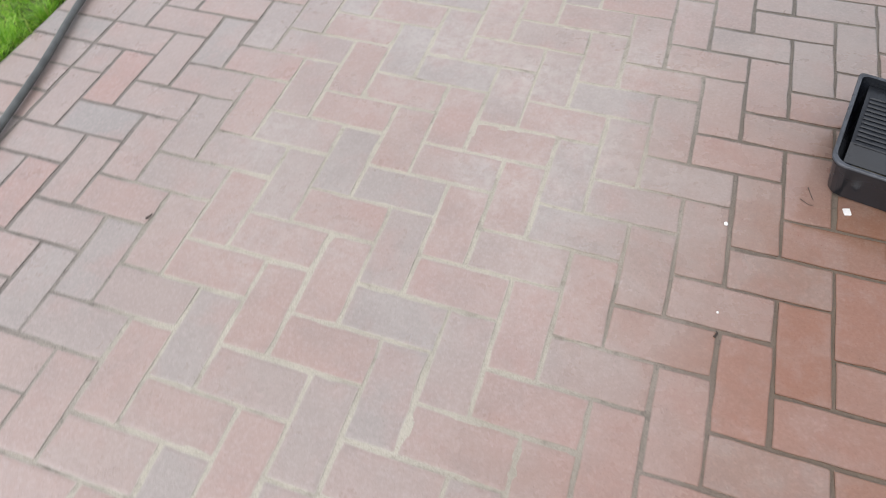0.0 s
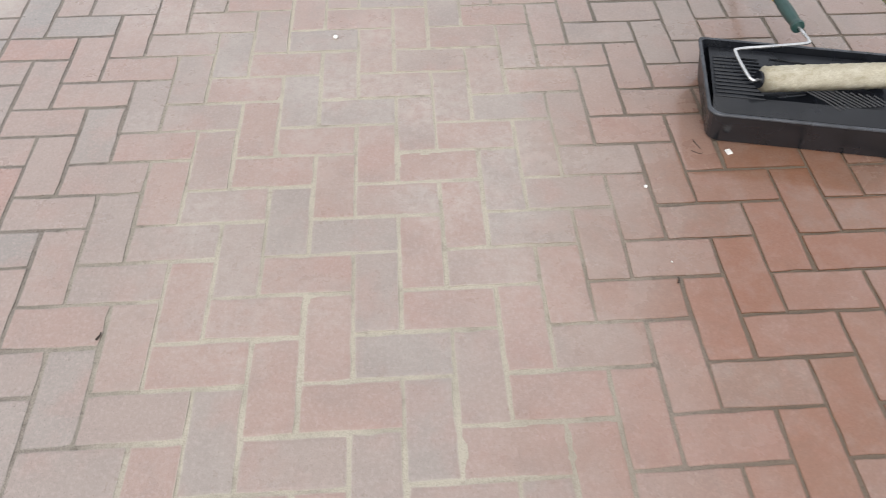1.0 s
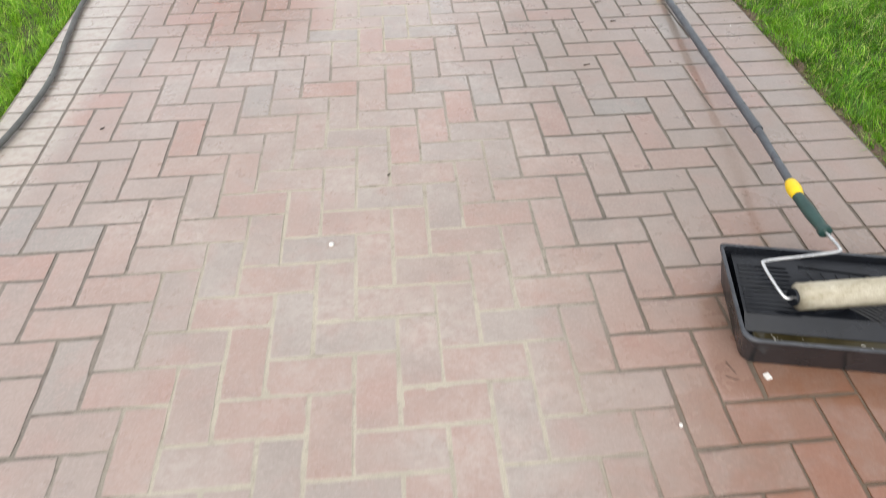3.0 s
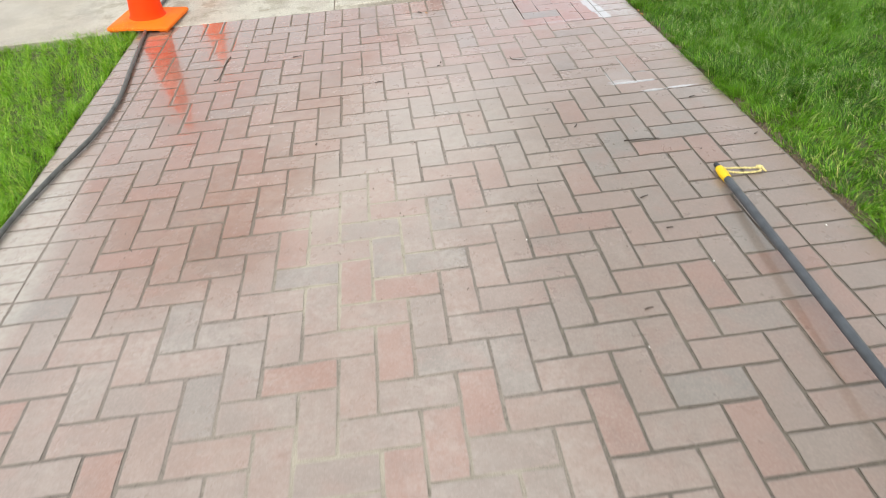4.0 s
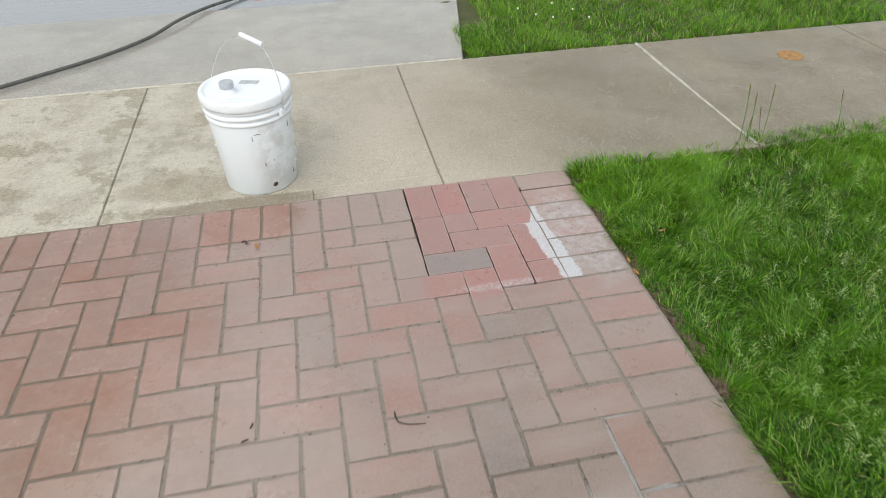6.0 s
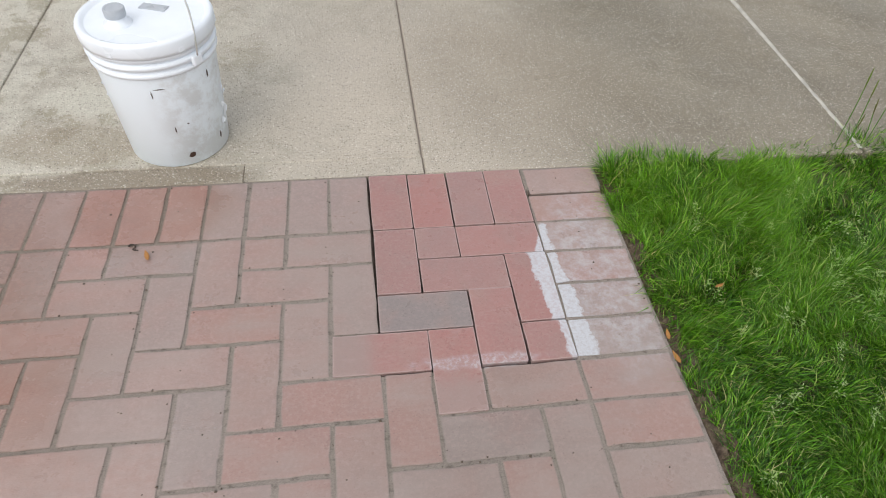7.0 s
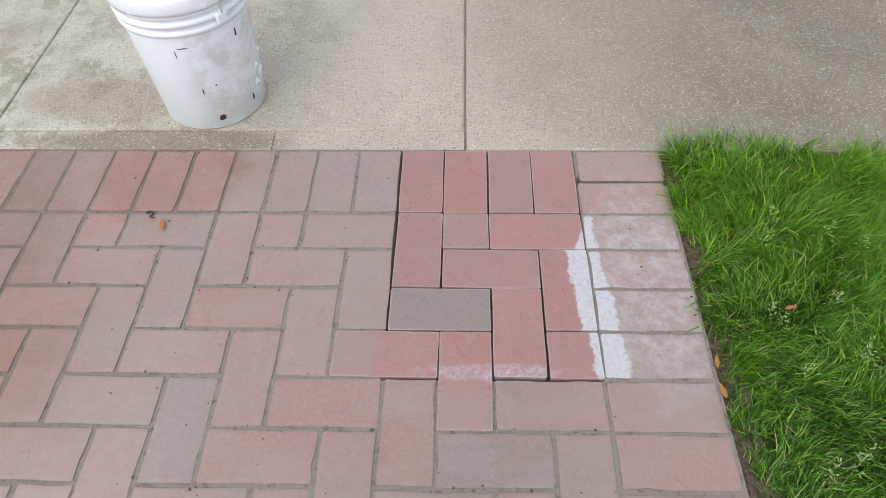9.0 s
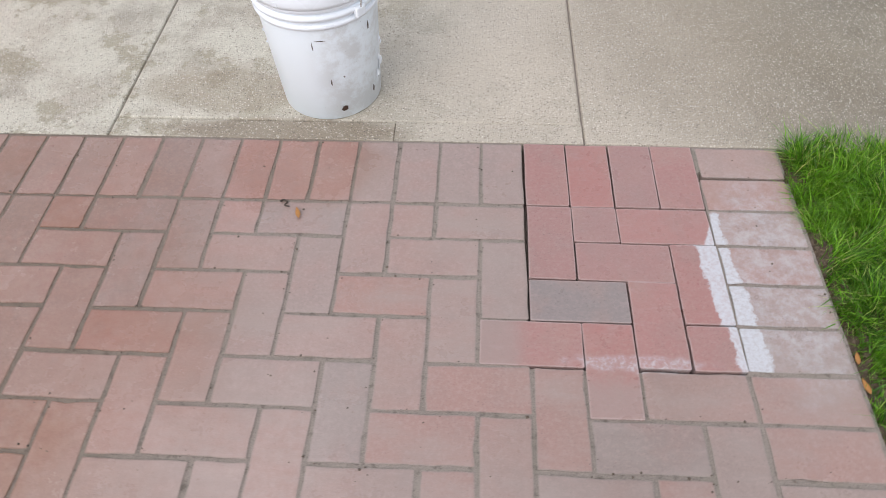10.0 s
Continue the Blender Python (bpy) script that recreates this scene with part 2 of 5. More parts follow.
    rich = k.mix(0.35, rich, (0.25, 0.10, 0.045))
    base = k.mix(wet, base, rich)
    # lime bloom round the mended corner and white smears further along
    grain = k.noise(p, 120.0, 4.0, 0.75)
    loc = k.t.nodes.new("ShaderNodeSeparateXYZ")
    k.put(loc.inputs[0], p)
    ragged = k.math("MULTIPLY", k.math("SUBTRACT", k.noise(p, 22.0, 5.0, 0.8), 0.5), 0.045)
    bx = k.math("ADD", loc.outputs[0], ragged)
    by = k.math("ADD", loc.outputs[1], k.math("MULTIPLY", ragged, 1.4))
    # a narrow tip on the upper paver, a broad slanting band below, a rounded end
    tip = k.step(by, -0.325, -0.225, -0.024, 0.004)
    band = k.step(by, -0.53, -0.33, -0.028, -0.046)
    rim_x = k.mix(k.step(loc.outputs[1], -0.313, -0.311), band, tip)
    rim_x = k.math("ADD", rim_x, k.step(loc.outputs[1], -0.519, -0.521, 0.0, 0.012))
    right_x = k.step(by, -0.60, -0.22, 0.050, 0.020)
    strip = k.math("MULTIPLY", k.step(k.math("SUBTRACT", bx, rim_x), -0.003, 0.003), k.step(k.math("SUBTRACT", bx, right_x), -0.004, 0.004, 1.0, 0.0))
    strip = k.math("MULTIPLY", strip, k.math("MULTIPLY", k.step(by, -0.632, -0.612), k.step(by, -0.225, -0.21, 1.0, 0.0)))
    bloom = k.math("MULTIPLY", strip, k.step(grain, 0.30, 0.62, 0.55, 0.92))
    faint = k.math("MULTIPLY", k.ellipse(p, 0.12, -0.38, 0.11, 0.26, 0.4, 12.0, 0.3), k.step(k.noise(p, 30.0, 5.0, 0.75), 0.35, 0.7, 0.03, 0.45))
    spot = k.math("MULTIPLY", k.ellipse(p, -0.21, -0.612, 0.13, 0.018, 0.9, 30.0, 0.3), k.step(grain, 0.4, 0.7, 0.1, 0.6))
    white = k.math("MAXIMUM", bloom, k.math("MAXIMUM", faint, spot))
    white = k.math("MAXIMUM", white, joint_lime(k, p, grain))
    base = k.mix(white, base, (0.56, 0.58, 0.62))
    k.set("Base Color", base)
    rough = k.step(k.noise(p, 6.0, 5.0, 0.7), 0.3, 0.7, 0.24, 0.46)
    k.set("Roughness", k.mix(wet, rough, (0.16, 0.16, 0.16)))
    k.set("Coat Weight", film_mask(k, p))
    k.set("Coat Roughness", k.step(film_mask(k, p), 0.4, 1.0, 0.28, 0.09))
    k.set("Coat IOR", 1.55)
    relief = k.math("ADD", k.math("MULTIPLY", k.noise(p, 300.0, 3.0, 0.7), 0.6), k.noise(p, 45.0, 3.0))
    k.bump(relief, 0.4, 0.0018)
    return k.mat


BRICK = brick_material("weathered_paver", [(0.0, (0.328, 0.248, 0.212)), (0.2, (0.300, 0.248, 0.217)), (0.4, (0.338, 0.250, 0.212)), (0.6, (0.292, 0.247, 0.218)), (0.8, (0.332, 0.238, 0.200)), (1.0, (0.310, 0.250, 0.217))])
BRICK_RED = brick_material("red_paver", [(0.0, (0.338, 0.214, 0.176)), (0.5, (0.346, 0.228, 0.190)), (1.0, (0.328, 0.202, 0.163))], 0.4)
BRICK_GREY = brick_material("grey_paver", [(0.0, (0.268, 0.236, 0.211)), (0.5, (0.284, 0.248, 0.221)), (1.0, (0.255, 0.232, 0.212))], 0.4)
BRICK_BLUSH = brick_material("faded_red_paver", [(0.0, (0.328, 0.232, 0.196)), (0.5, (0.336, 0.241, 0.204)), (1.0, (0.322, 0.224, 0.187))], 0.45)
BRICK_PALE = brick_material("pale_grey_paver", [(0.0, (0.290, 0.249, 0.220)), (1.0, (0.305, 0.260, 0.229))], 0.4)
BRICK_NEW = brick_material("clean_red_paver", [(0.0, (0.355, 0.158, 0.140)), (0.35, (0.310, 0.180, 0.165)), (0.7, (0.350, 0.172, 0.155)), (1.0, (0.370, 0.165, 0.145))], 0.1, False)
BRICK_NEWGREY = brick_material("clean_grey_paver", [(0.0, (0.227, 0.188, 0.180)), (1.0, (0.241, 0.198, 0.190))], 0.1, False)


def sand_material():
    k = Nodes("joint_sand")
    c, grain = sand_colour(k, k.pos())
    k.set("Base Color", c)
    k.set("Roughness", 0.92)
    k.bump(grain, 0.7, 0.002)
    return k.mat


SAND = sand_material()


def concrete_material(name, tint, patches, film=0.0):
    k = Nodes(name)
    p = k.pos()
    big = k.noise(p, 1.8, 5.0, 0.65)
    c = k.mix(k.step(big, 0.3, 0.7), tuple(v * 0.72 for v in tint), tint)
    # pale laitance left in sheets, eaten away by damp islands
    zone = k.ellipse(p, -2.0, 0.6, 1.25, 0.95, 0.3, 2.0, 0.3)
    lace = k.math("MULTIPLY", k.step(k.noise(p, 4.2, 7.0, 0.72), 0.40, 0.56), zone)
    c = k.mix(k.math("MULTIPLY", lace, 0.85 * patches), c, (0.57, 0.55, 0.465))
    moss = k.math("MULTIPLY", k.step(k.noise(p, 5.5, 7.0, 0.72), 0.53, 0.58), zone)
    c = k.mix(k.math("MULTIPLY", moss, 0.75 * patches), c, (0.30, 0.268, 0.19))
    # a soft warm glow put into the concrete's colour
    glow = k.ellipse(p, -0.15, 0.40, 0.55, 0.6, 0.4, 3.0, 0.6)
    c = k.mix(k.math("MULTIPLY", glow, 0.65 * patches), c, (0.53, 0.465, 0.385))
    damp = k.step(k.noise(p, 3.3, 6.0, 0.65), 0.52, 0.72, 0.0, 0.42)
    c = k.mix(damp, c, (0.235, 0.218, 0.165))
    soaked = k.math("MULTIPLY", k.ellipse(p, 1.45, 0.62, 1.55, 0.95, 0.35, 1.6, 0.35), patches)
    c = k.mix(k.math("MULTIPLY", soaked, 0.95), c, k.mix(1.0, c, (0.50, 0.475, 0.415), "MULTIPLY"))
    spill = k.math("MULTIPLY", k.ellipse(p, -1.02, 0.03, 0.30, 0.05, 0.35, 9.0, 0.25), 0.75 * patches)
    c = k.mix(spill, c, (0.21, 0.165, 0.115))
    wet_edge = k.math("MULTIPLY", k.ellipse(p, -1.2, 0.19, 0.24, 0.09, 0.5, 8.0, 0.2), 0.6 * patches)
    c = k.mix(wet_edge, c, (0.30, 0.25, 0.18))
    k.set("Coat Weight", film)
    k.set("Coat Roughness", 0.12)
    # exposed grit: fine salt-and-pepper, small stones, a few pits
    tone = k.t.nodes.new("ShaderNodeSeparateColor")
    k.put(tone.inputs[0], k.voronoi(p, 170.0, "Color"))
    grit = k.step(k.voronoi(p, 170.0), 0.10, 0.45, 1.0, 0.0)
    stone = k.ramp(tone.outputs[0], [(0.0, (0.04, 0.034, 0.028)), (0.25, (0.19, 0.165, 0.13)), (0.6, (0.42, 0.375, 0.305)), (0.88, (0.62, 0.57, 0.49)), (1.0, (0.95, 0.92, 0.86))])
    c = k.mix(k.math("MULTIPLY", grit, 0.85), c, stone)
    coarse = k.voronoi(p, 95.0)
    shade = k.t.nodes.new("ShaderNodeSeparateColor")
    k.put(shade.inputs[0], k.voronoi(p, 95.0, "Color"))
    pebbles = k.math("MULTIPLY", k.step(coarse, 0.16, 0.36, 1.0, 0.0), k.step(shade.outputs[1], 0.45, 0.55))
    c = k.mix(k.math("MULTIPLY", pebbles, 0.85), c, k.ramp(shade.outputs[0], [(0.0, (0.15, 0.125, 0.10)), (0.5, (0.38, 0.33, 0.27)), (1.0, (0.66, 0.62, 0.55))]))
    pepper = k.noise(p, 330.0, 4.0, 0.85)
    c = k.mix(k.step(pepper, 0.30, 0.44, 0.5, 0.0), c, (0.12, 0.10, 0.08))
    c = k.mix(k.step(pepper, 0.58, 0.72, 0.0, 0.3), c, (0.74, 0.69, 0.61))
    salt = k.t.nodes.new("ShaderNodeSeparateColor")
    k.put(salt.inputs[0], k.voronoi(p, 310.0, "Color"))
    dots = k.step(k.voronoi(p, 310.0), 0.18, 0.34, 1.0, 0.0)
    c = k.mix(k.math("MULTIPLY", dots, k.step(salt.outputs[0], 0.66, 0.70, 0.0, 0.9)), c, (0.05, 0.042, 0.035))
    c = k.mix(k.math("MULTIPLY", dots, k.step(salt.outputs[1], 0.76, 0.80, 0.0, 0.9)), c, (0.88, 0.84, 0.77))
    c = k.mix(k.step(k.voronoi(p, 52.0), 0.0, 0.07, 0.5, 0.0), c, (0.09, 0.075, 0.06))
    k.set("Base Color", c)
    k.set("Roughness", k.step(k.noise(p, 2.5, 4.0), 0.35, 0.65, 0.36, 0.62))
    k.bump(k.math("ADD", k.math("ADD", k.math("MULTIPLY", grit, 1.3), pebbles), k.noise(p, 120.0, 5.0, 0.75)), 0.45, 0.003)
    return k.mat


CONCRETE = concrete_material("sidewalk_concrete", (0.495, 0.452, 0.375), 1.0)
APRON = concrete_material("apron_concrete", (0.42, 0.405, 0.37), 0.15, 0.7)


def asphalt_material():
    k = Nodes("wet_asphalt")
    p = k.pos()
    g = k.noise(p, 160.0, 3.0, 0.8)
    k.set("Base Color", k.mix(k.step(g, 0.3, 0.75), (0.17, 0.187, 0.21), (0.31, 0.337, 0.375)))
    pool = k.step(k.noise(p, 1.3, 4.0), 0.25, 0.5)
    k.set("Roughness", k.mix(pool, (0.22, 0.22, 0.22), (0.03, 0.03, 0.03)))
    k.set("Coat Weight", 1.0)
    k.set("Coat Roughness", 0.05)
    k.set("Coat IOR", 1.5)
    ripple = k.noise(k.vmath("MULTIPLY", p, (1.0, 3.2, 1.0)), 5.0, 3.0)
    k.bump(k.math("ADD", k.math("MULTIPLY", g, k.step(pool, 0.0, 1.0, 0.5, 0.06)), ripple), 0.5, 0.006)
    return k.mat


ASPHALT = asphalt_material()


def soil_material():
    k = Nodes("turf_soil")
    p = k.pos()
    n = k.noise(p, 22.0, 5.0, 0.7)
    c = k.ramp(n, [(0.3, (0.03, 0.035, 0.012)), (0.5, (0.05, 0.07, 0.02)), (0.7, (0.08, 0.11, 0.03))])
    k.set("Base Color", k.mix(k.step(k.noise(p, 140.0, 3.0), 0.4, 0.7, 0.0, 0.5), c, (0.17, 0.13, 0.075)))
    k.set("Roughness", 0.95)
    k.bump(k.noise(p, 60.0, 4.0), 0.8, 0.01)
    return k.mat


SOIL = soil_material()


def earth_material():
    k = Nodes("bare_earth")
    p = k.pos()
    c = k.ramp(k.noise(p, 70.0, 5.0, 0.75), [(0.3, (0.045, 0.030, 0.020)), (0.5, (0.12, 0.085, 0.058)), (0.72, (0.24, 0.185, 0.13))])
    k.set("Base Color", c)
    k.set("Roughness", 0.95)
    k.bump(k.noise(p, 160.0, 4.0, 0.8), 0.9, 0.006)
    return k.mat


EARTH = earth_material()


def blade_material(name, stops):
    k = Nodes(name)
    r = k.t.nodes.new("ShaderNodeNewGeometry").outputs["Random Per Island"]
    p = k.pos()
    c = k.ramp(r, stops)
    c = k.mix(k.step(k.noise(p, 2.2, 3.0), 0.42, 0.68, 0.0, 0.5), c, (0.215, 0.45, 0.024))
    # darker, bluer green in an ellipse of the right lawn
    deep = k.ellipse(p, 0.92, -1.1, 0.80, 1.0, 0.4, 2.0, 0.45)
    c = k.mix(k.math("MULTIPLY", deep, 0.55), c, k.mix(1.0, c, (0.55, 0.66, 0.8), "MULTIPLY"))
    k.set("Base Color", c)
    k.set("Roughness", 0.40)
    t = k.t.nodes.new("ShaderNodeBsdfTranslucent")
    k.put(t.inputs["Color"], c)
    m = k.t.nodes.new("ShaderNodeMixShader")
    m.inputs[0].default_value = 0.28
    k.t.links.new(k.bsdf.outputs[0], m.inputs[1])
    k.t.links.new(t.outputs[0], m.inputs[2])
    k.t.links.new(m.outputs[0], k.t.nodes["Material Output"].inputs["Surface"])
    return k.mat


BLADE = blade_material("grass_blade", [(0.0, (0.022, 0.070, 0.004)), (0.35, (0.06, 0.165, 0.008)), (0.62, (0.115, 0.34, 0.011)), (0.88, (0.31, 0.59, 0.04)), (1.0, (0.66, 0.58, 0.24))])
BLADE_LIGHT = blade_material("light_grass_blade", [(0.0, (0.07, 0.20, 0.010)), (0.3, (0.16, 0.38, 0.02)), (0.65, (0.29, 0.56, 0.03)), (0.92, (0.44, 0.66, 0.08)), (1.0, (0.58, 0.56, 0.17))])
STRAW = blade_material("withered_blade", [(0.0, (0.10, 0.07, 0.035)), (0.5, (0.22, 0.165, 0.08)), (1.0, (0.38, 0.31, 0.16))])
SEED = blade_material("seed_head", [(0.0, (0.34, 0.46, 0.14)), (0.5, (0.46, 0.56, 0.20)), (1.0, (0.58, 0.64, 0.30))])

HOSE = plain("hose_rubber", (0.105, 0.108, 0.10), 0.38, vary=0.35, scale=25)
TRAY = plain("black_tray_plastic", (0.009, 0.0105, 0.014), 0.27, vary=0.35, scale=18)
ORANGE = plain("cone_orange", (1.0, 0.062, 0.002), 0.72, vary=0.12, scale=9)
ORANGE_WIDE = plain("wide_cone_orange", (1.0, 0.105, 0.006), 0.7, vary=0.12, scale=9)
ORANGE_BASE = plain("cone_base_orange", (0.96, 0.19, 0.012), 0.6, vary=0.18, scale=12)
ORANGE_PALE = plain("cone_band_faded", (0.97, 0.10, 0.012), 0.6, vary=0.15, scale=20)
for paint in (ORANGE, ORANGE_WIDE, ORANGE_BASE, ORANGE_PALE):
    paint.node_tree.nodes["Principled BSDF"].inputs["Specular IOR Level"].default_value = 0.2
RUBBER = plain("cone_base_rubber", (0.05, 0.052, 0.06), 0.7, vary=0.3, scale=20)
WHITE_PLASTIC = plain("white_plastic", (0.84, 0.89, 0.95), 0.38, vary=0.06, scale=8, bump=0.05)
STEEL = plain("galvanised_wire", (0.72, 0.72, 0.71), 0.32, 0.9, vary=0.2, scale=40)
GREEN_GRIP = plain("green_grip", (0.025, 0.062, 0.055), 0.45, vary=0.25, scale=30)
YELLOW = plain("yellow_plastic", (0.85, 0.58, 0.01), 0.4, vary=0.12, scale=25)
POLE = plain("grey_pole", (0.085, 0.095, 0.108), 0.38, 0.2, vary=0.3, scale=20)
DARK = plain("dark_print", (0.06, 0.03, 0.02), 0.6, vary=0.2)
GREY_CAP = plain("grey_translucent_cap", (0.45, 0.48, 0.52), 0.35, vary=0.12)
BARK = plain("dead_twig", (0.055, 0.04, 0.03), 0.8, vary=0.4, scale=60)
LEAF = plain("dry_leaf", (0.48, 0.22, 0.06), 0.65, vary=0.4, scale=50)
PEBBLE = plain("white_pebble", (0.78, 0.76, 0.72), 0.7, vary=0.15, scale=60)
CAULK = plain("white_joint_sealant", (0.52, 0.50, 0.45), 0.7, vary=0.3, scale=18, bump=0.4)
IRON = plain("rusty_lid", (0.38, 0.21, 0.08), 0.7, vary=0.4, scale=60, bump=0.5)
STONE = plain("edging_stone", (0.19, 0.145, 0.10), 0.85, vary=0.4, scale=14, bump=0.6)
RED_HOSE = plain("red_hose_rubber", (0.62, 0.025, 0.03), 0.35, vary=0.15)
BLUE_HOSE = plain("blue_hose_rubber", (0.02, 0.16, 0.42), 0.35, vary=0.15)
ROPE = plain("yellow_white_cord", (0.68, 0.58, 0.25), 0.8, vary=0.45, scale=160)


def nap_material():
    k = Nodes("roller_nap")
    p = k.local()
    n = k.noise(k.vmath("MULTIPLY", p, (0.5, 1.0, 1.0)), 55.0, 6.0, 0.75)
    c = k.ramp(n, [(0.22, (0.24, 0.195, 0.12)), (0.42, (0.50, 0.455, 0.335)), (0.65, (0.66, 0.62, 0.50))])
    c = k.mix(k.step(k.noise(p, 300.0, 3.0), 0.4, 0.7, 0.0, 0.4), c, (0.34, 0.27, 0.18))
    # sealer drawn up into the underside and the wire end
    sep = k.t.nodes.new("ShaderNodeSeparateXYZ")
    k.put(sep.inputs[0], p)
    wick = k.math("ADD", sep.outputs[2], k.math("MULTIPLY", k.math("SUBTRACT", k.noise(p, 25.0, 4.0), 0.5), 0.028))
    soil = k.math("MAXIMUM", k.step(wick, 0.108, 0.130, 0.9, 0.0), k.step(k.math("ADD", sep.outputs[0], wick), -0.31, -0.235, 0.8, 0.0))
    k.set("Base Color", k.mix(soil, c, (0.11, 0.09, 0.055)))
    k.set("Roughness", 0.95)
    k.bump(k.noise(p, 380.0, 3.0, 0.8), 1.0, 0.004)
    return k.mat


def pail_material():
    k = Nodes("scuffed_white_pail")
    p = k.local()
    c = k.mix(k.step(k.noise(p, 6.0, 4.0), 0.4, 0.65, 0.0, 0.5), (0.85, 0.93, 0.995), (0.81, 0.89, 0.955))
    sep = k.t.nodes.new("ShaderNodeSeparateXYZ")
    k.put(sep.inputs[0], p)
    right = k.step(sep.outputs[0], -0.03, 0.07)
    smear = k.math("MULTIPLY", right, k.step(k.noise(p, 11.0, 6.0, 0.72), 0.40, 0.60))
    c = k.mix(k.math("MULTIPLY", smear, 0.6), c, (0.58, 0.59, 0.59))
    streak = k.step(k.noise(k.vmath("MULTIPLY", p, (3.0, 3.0, 1.0)), 30.0, 5.0, 0.8), 0.62, 0.72, 0.0, 0.4)
    c = k.mix(k.math("MULTIPLY", streak, right), c, (0.36, 0.36, 0.35))
    fleck = k.step(k.noise(p, 75.0, 3.0), 0.72, 0.76, 0.0, 0.85)
    c = k.mix(k.math("MULTIPLY", fleck, k.step(sep.outputs[0], -0.04, 0.06)), c, (0.07, 0.07, 0.07))
    k.set("Base Color", c)
    k.set("Roughness", k.step(k.noise(p, 9.0), 0.3, 0.7, 0.3, 0.5))
    k.bump(k.math("ADD", k.noise(p, 40.0, 3.0), smear), 0.15, 0.002)
    return k.mat


NAP = nap_material()
PAIL = pail_material()

# ------------------------------------------------------------------ mesh helpers


def link_mesh(name, bm, material, smooth=False):
    me = bpy.data.meshes.new(name)
    bmesh.ops.recalc_face_normals(bm, faces=bm.faces)
    for f in bm.faces:
        f.smooth = smooth
    bm.to_mesh(me)
    bm.free()
    me.materials.append(material)
    return new(name, me)


def part(name, bm, material, parent, label="", smooth=False):
    ob = link_mesh(name, bm, material, smooth)
    ob.parent = parent
    if label:
        ob["label"] = label
    return ob


def thing(name, at=(0, 0, 0), turn=0.0, **tags):
    ob = new(name)
    ob.matrix_world = pose(*at, 0, 0, turn)
    return tagged(ob, **tags)


def box(bm, x0, x1, y0, y1, z0, z1, bevel=0.0):
    m = Matrix.Translation(((x0 + x1) / 2, (y0 + y1) / 2, (z0 + z1) / 2)) @ Matrix.Diagonal((x1 - x0, y1 - y0, z1 - z0, 1))
    made = bmesh.ops.create_cube(bm, size=1, matrix=m)["verts"]
    if bevel:
        edges = {e for v in made for e in v.link_edges}
        bmesh.ops.bevel(bm, geom=list(edges), offset=bevel, segments=2, affect="EDGES", profile=0.5)
    return bm


def lathe(bm, profile, n=48, centre=(0, 0)):
    """Turns a list of (radius, z) about the upright axis."""
    rings = []
    for r, z in profile:
        rings.append([bm.verts.new((centre[0] + r * math.cos(a), centre[1] + r * math.sin(a), z)) for a in (2 * math.pi * i / n for i in range(n))])
    for a, b in zip(rings, rings[1:]):
        for i in range(n):
            bm.faces.new((a[i], a[(i + 1) % n], b[(i + 1) % n], b[i]))
    for ring in (rings[0][::-1], rings[-1]):
        bm.faces.new([bm.verts.new(v.co) for v in ring])
    return bm


def smooth_line(points, steps=10):
    """A Catmull-Rom line through the points."""
    pts = [Vector(p) for p in points]
    pts = [pts[0] * 2 - pts[1]] + pts + [pts[-1] * 2 - pts[-2]]
    out = []
    for a, b, c, d in zip(pts, pts[1:], pts[2:], pts[3:]):
        for s in range(steps):
            t = s / steps
            out.append(0.5 * (2 * b + (c - a) * t + (2 * a - 5 * b + 4 * c - d) * t * t + (3 * b - a - 3 * c + d) * t ** 3))
    return out + [pts[-2]]


def tube(bm, line, radius, n=10, taper=None):
    rings = []
    for i, p in enumerate(line):
        d = (line[min(i + 1, len(line) - 1)] - line[max(i - 1, 0)]).normalized()
        side = d.cross(Vector((0, 0, 1)))
        side = side.normalized() if side.length > 1e-4 else Vector((1, 0, 0))
        up = side.cross(d)
        r = radius * (taper(i / (len(line) - 1)) if taper else 1)
        rings.append([bm.verts.new(p + r * (math.cos(a) * side + math.sin(a) * up)) for a in (2 * math.pi * j / n for j in range(n))])
    for a, b in zip(rings, rings[1:]):
        for i in range(n):
            bm.faces.new((a[i], a[(i + 1) % n], b[(i + 1) % n], b[i]))
    for ring in (rings[0][::-1], rings[-1]):
        bm.faces.new([bm.verts.new(v.co) for v in ring])
    return bm


# ------------------------------------------------------------------ ground, street, concrete
def sheet(name, x0, x1, y0, y1, z, material, **tags):
    bm = bmesh.new()
    box(bm, x0, x1, y0, y1, z - 0.05, z)
    return tagged(link_mesh(name, bm, material), kind="structure", **tags)


ground = sheet("ground", -400, 400, -400, 400, -0.075, SOIL, label="dark turf soil reaching to the horizon", category="ground")

SIDE_Y = 1.213
KERB_Y = 2.45
STREET_Z = -0.045
street = sheet("road", -60, 60, KERB_Y, 10.5, STREET_Z, ASPHALT, label="wet grey asphalt street with standing rainwater", category="road")

SLAB_X = [-10, -8.75, -7.53, -6.3, -5.08, -3.88, -2.647, -1.490, -0.262, 1.05, 2.28, 3.49, 4.71, 5.93, 7.15, 8.4]


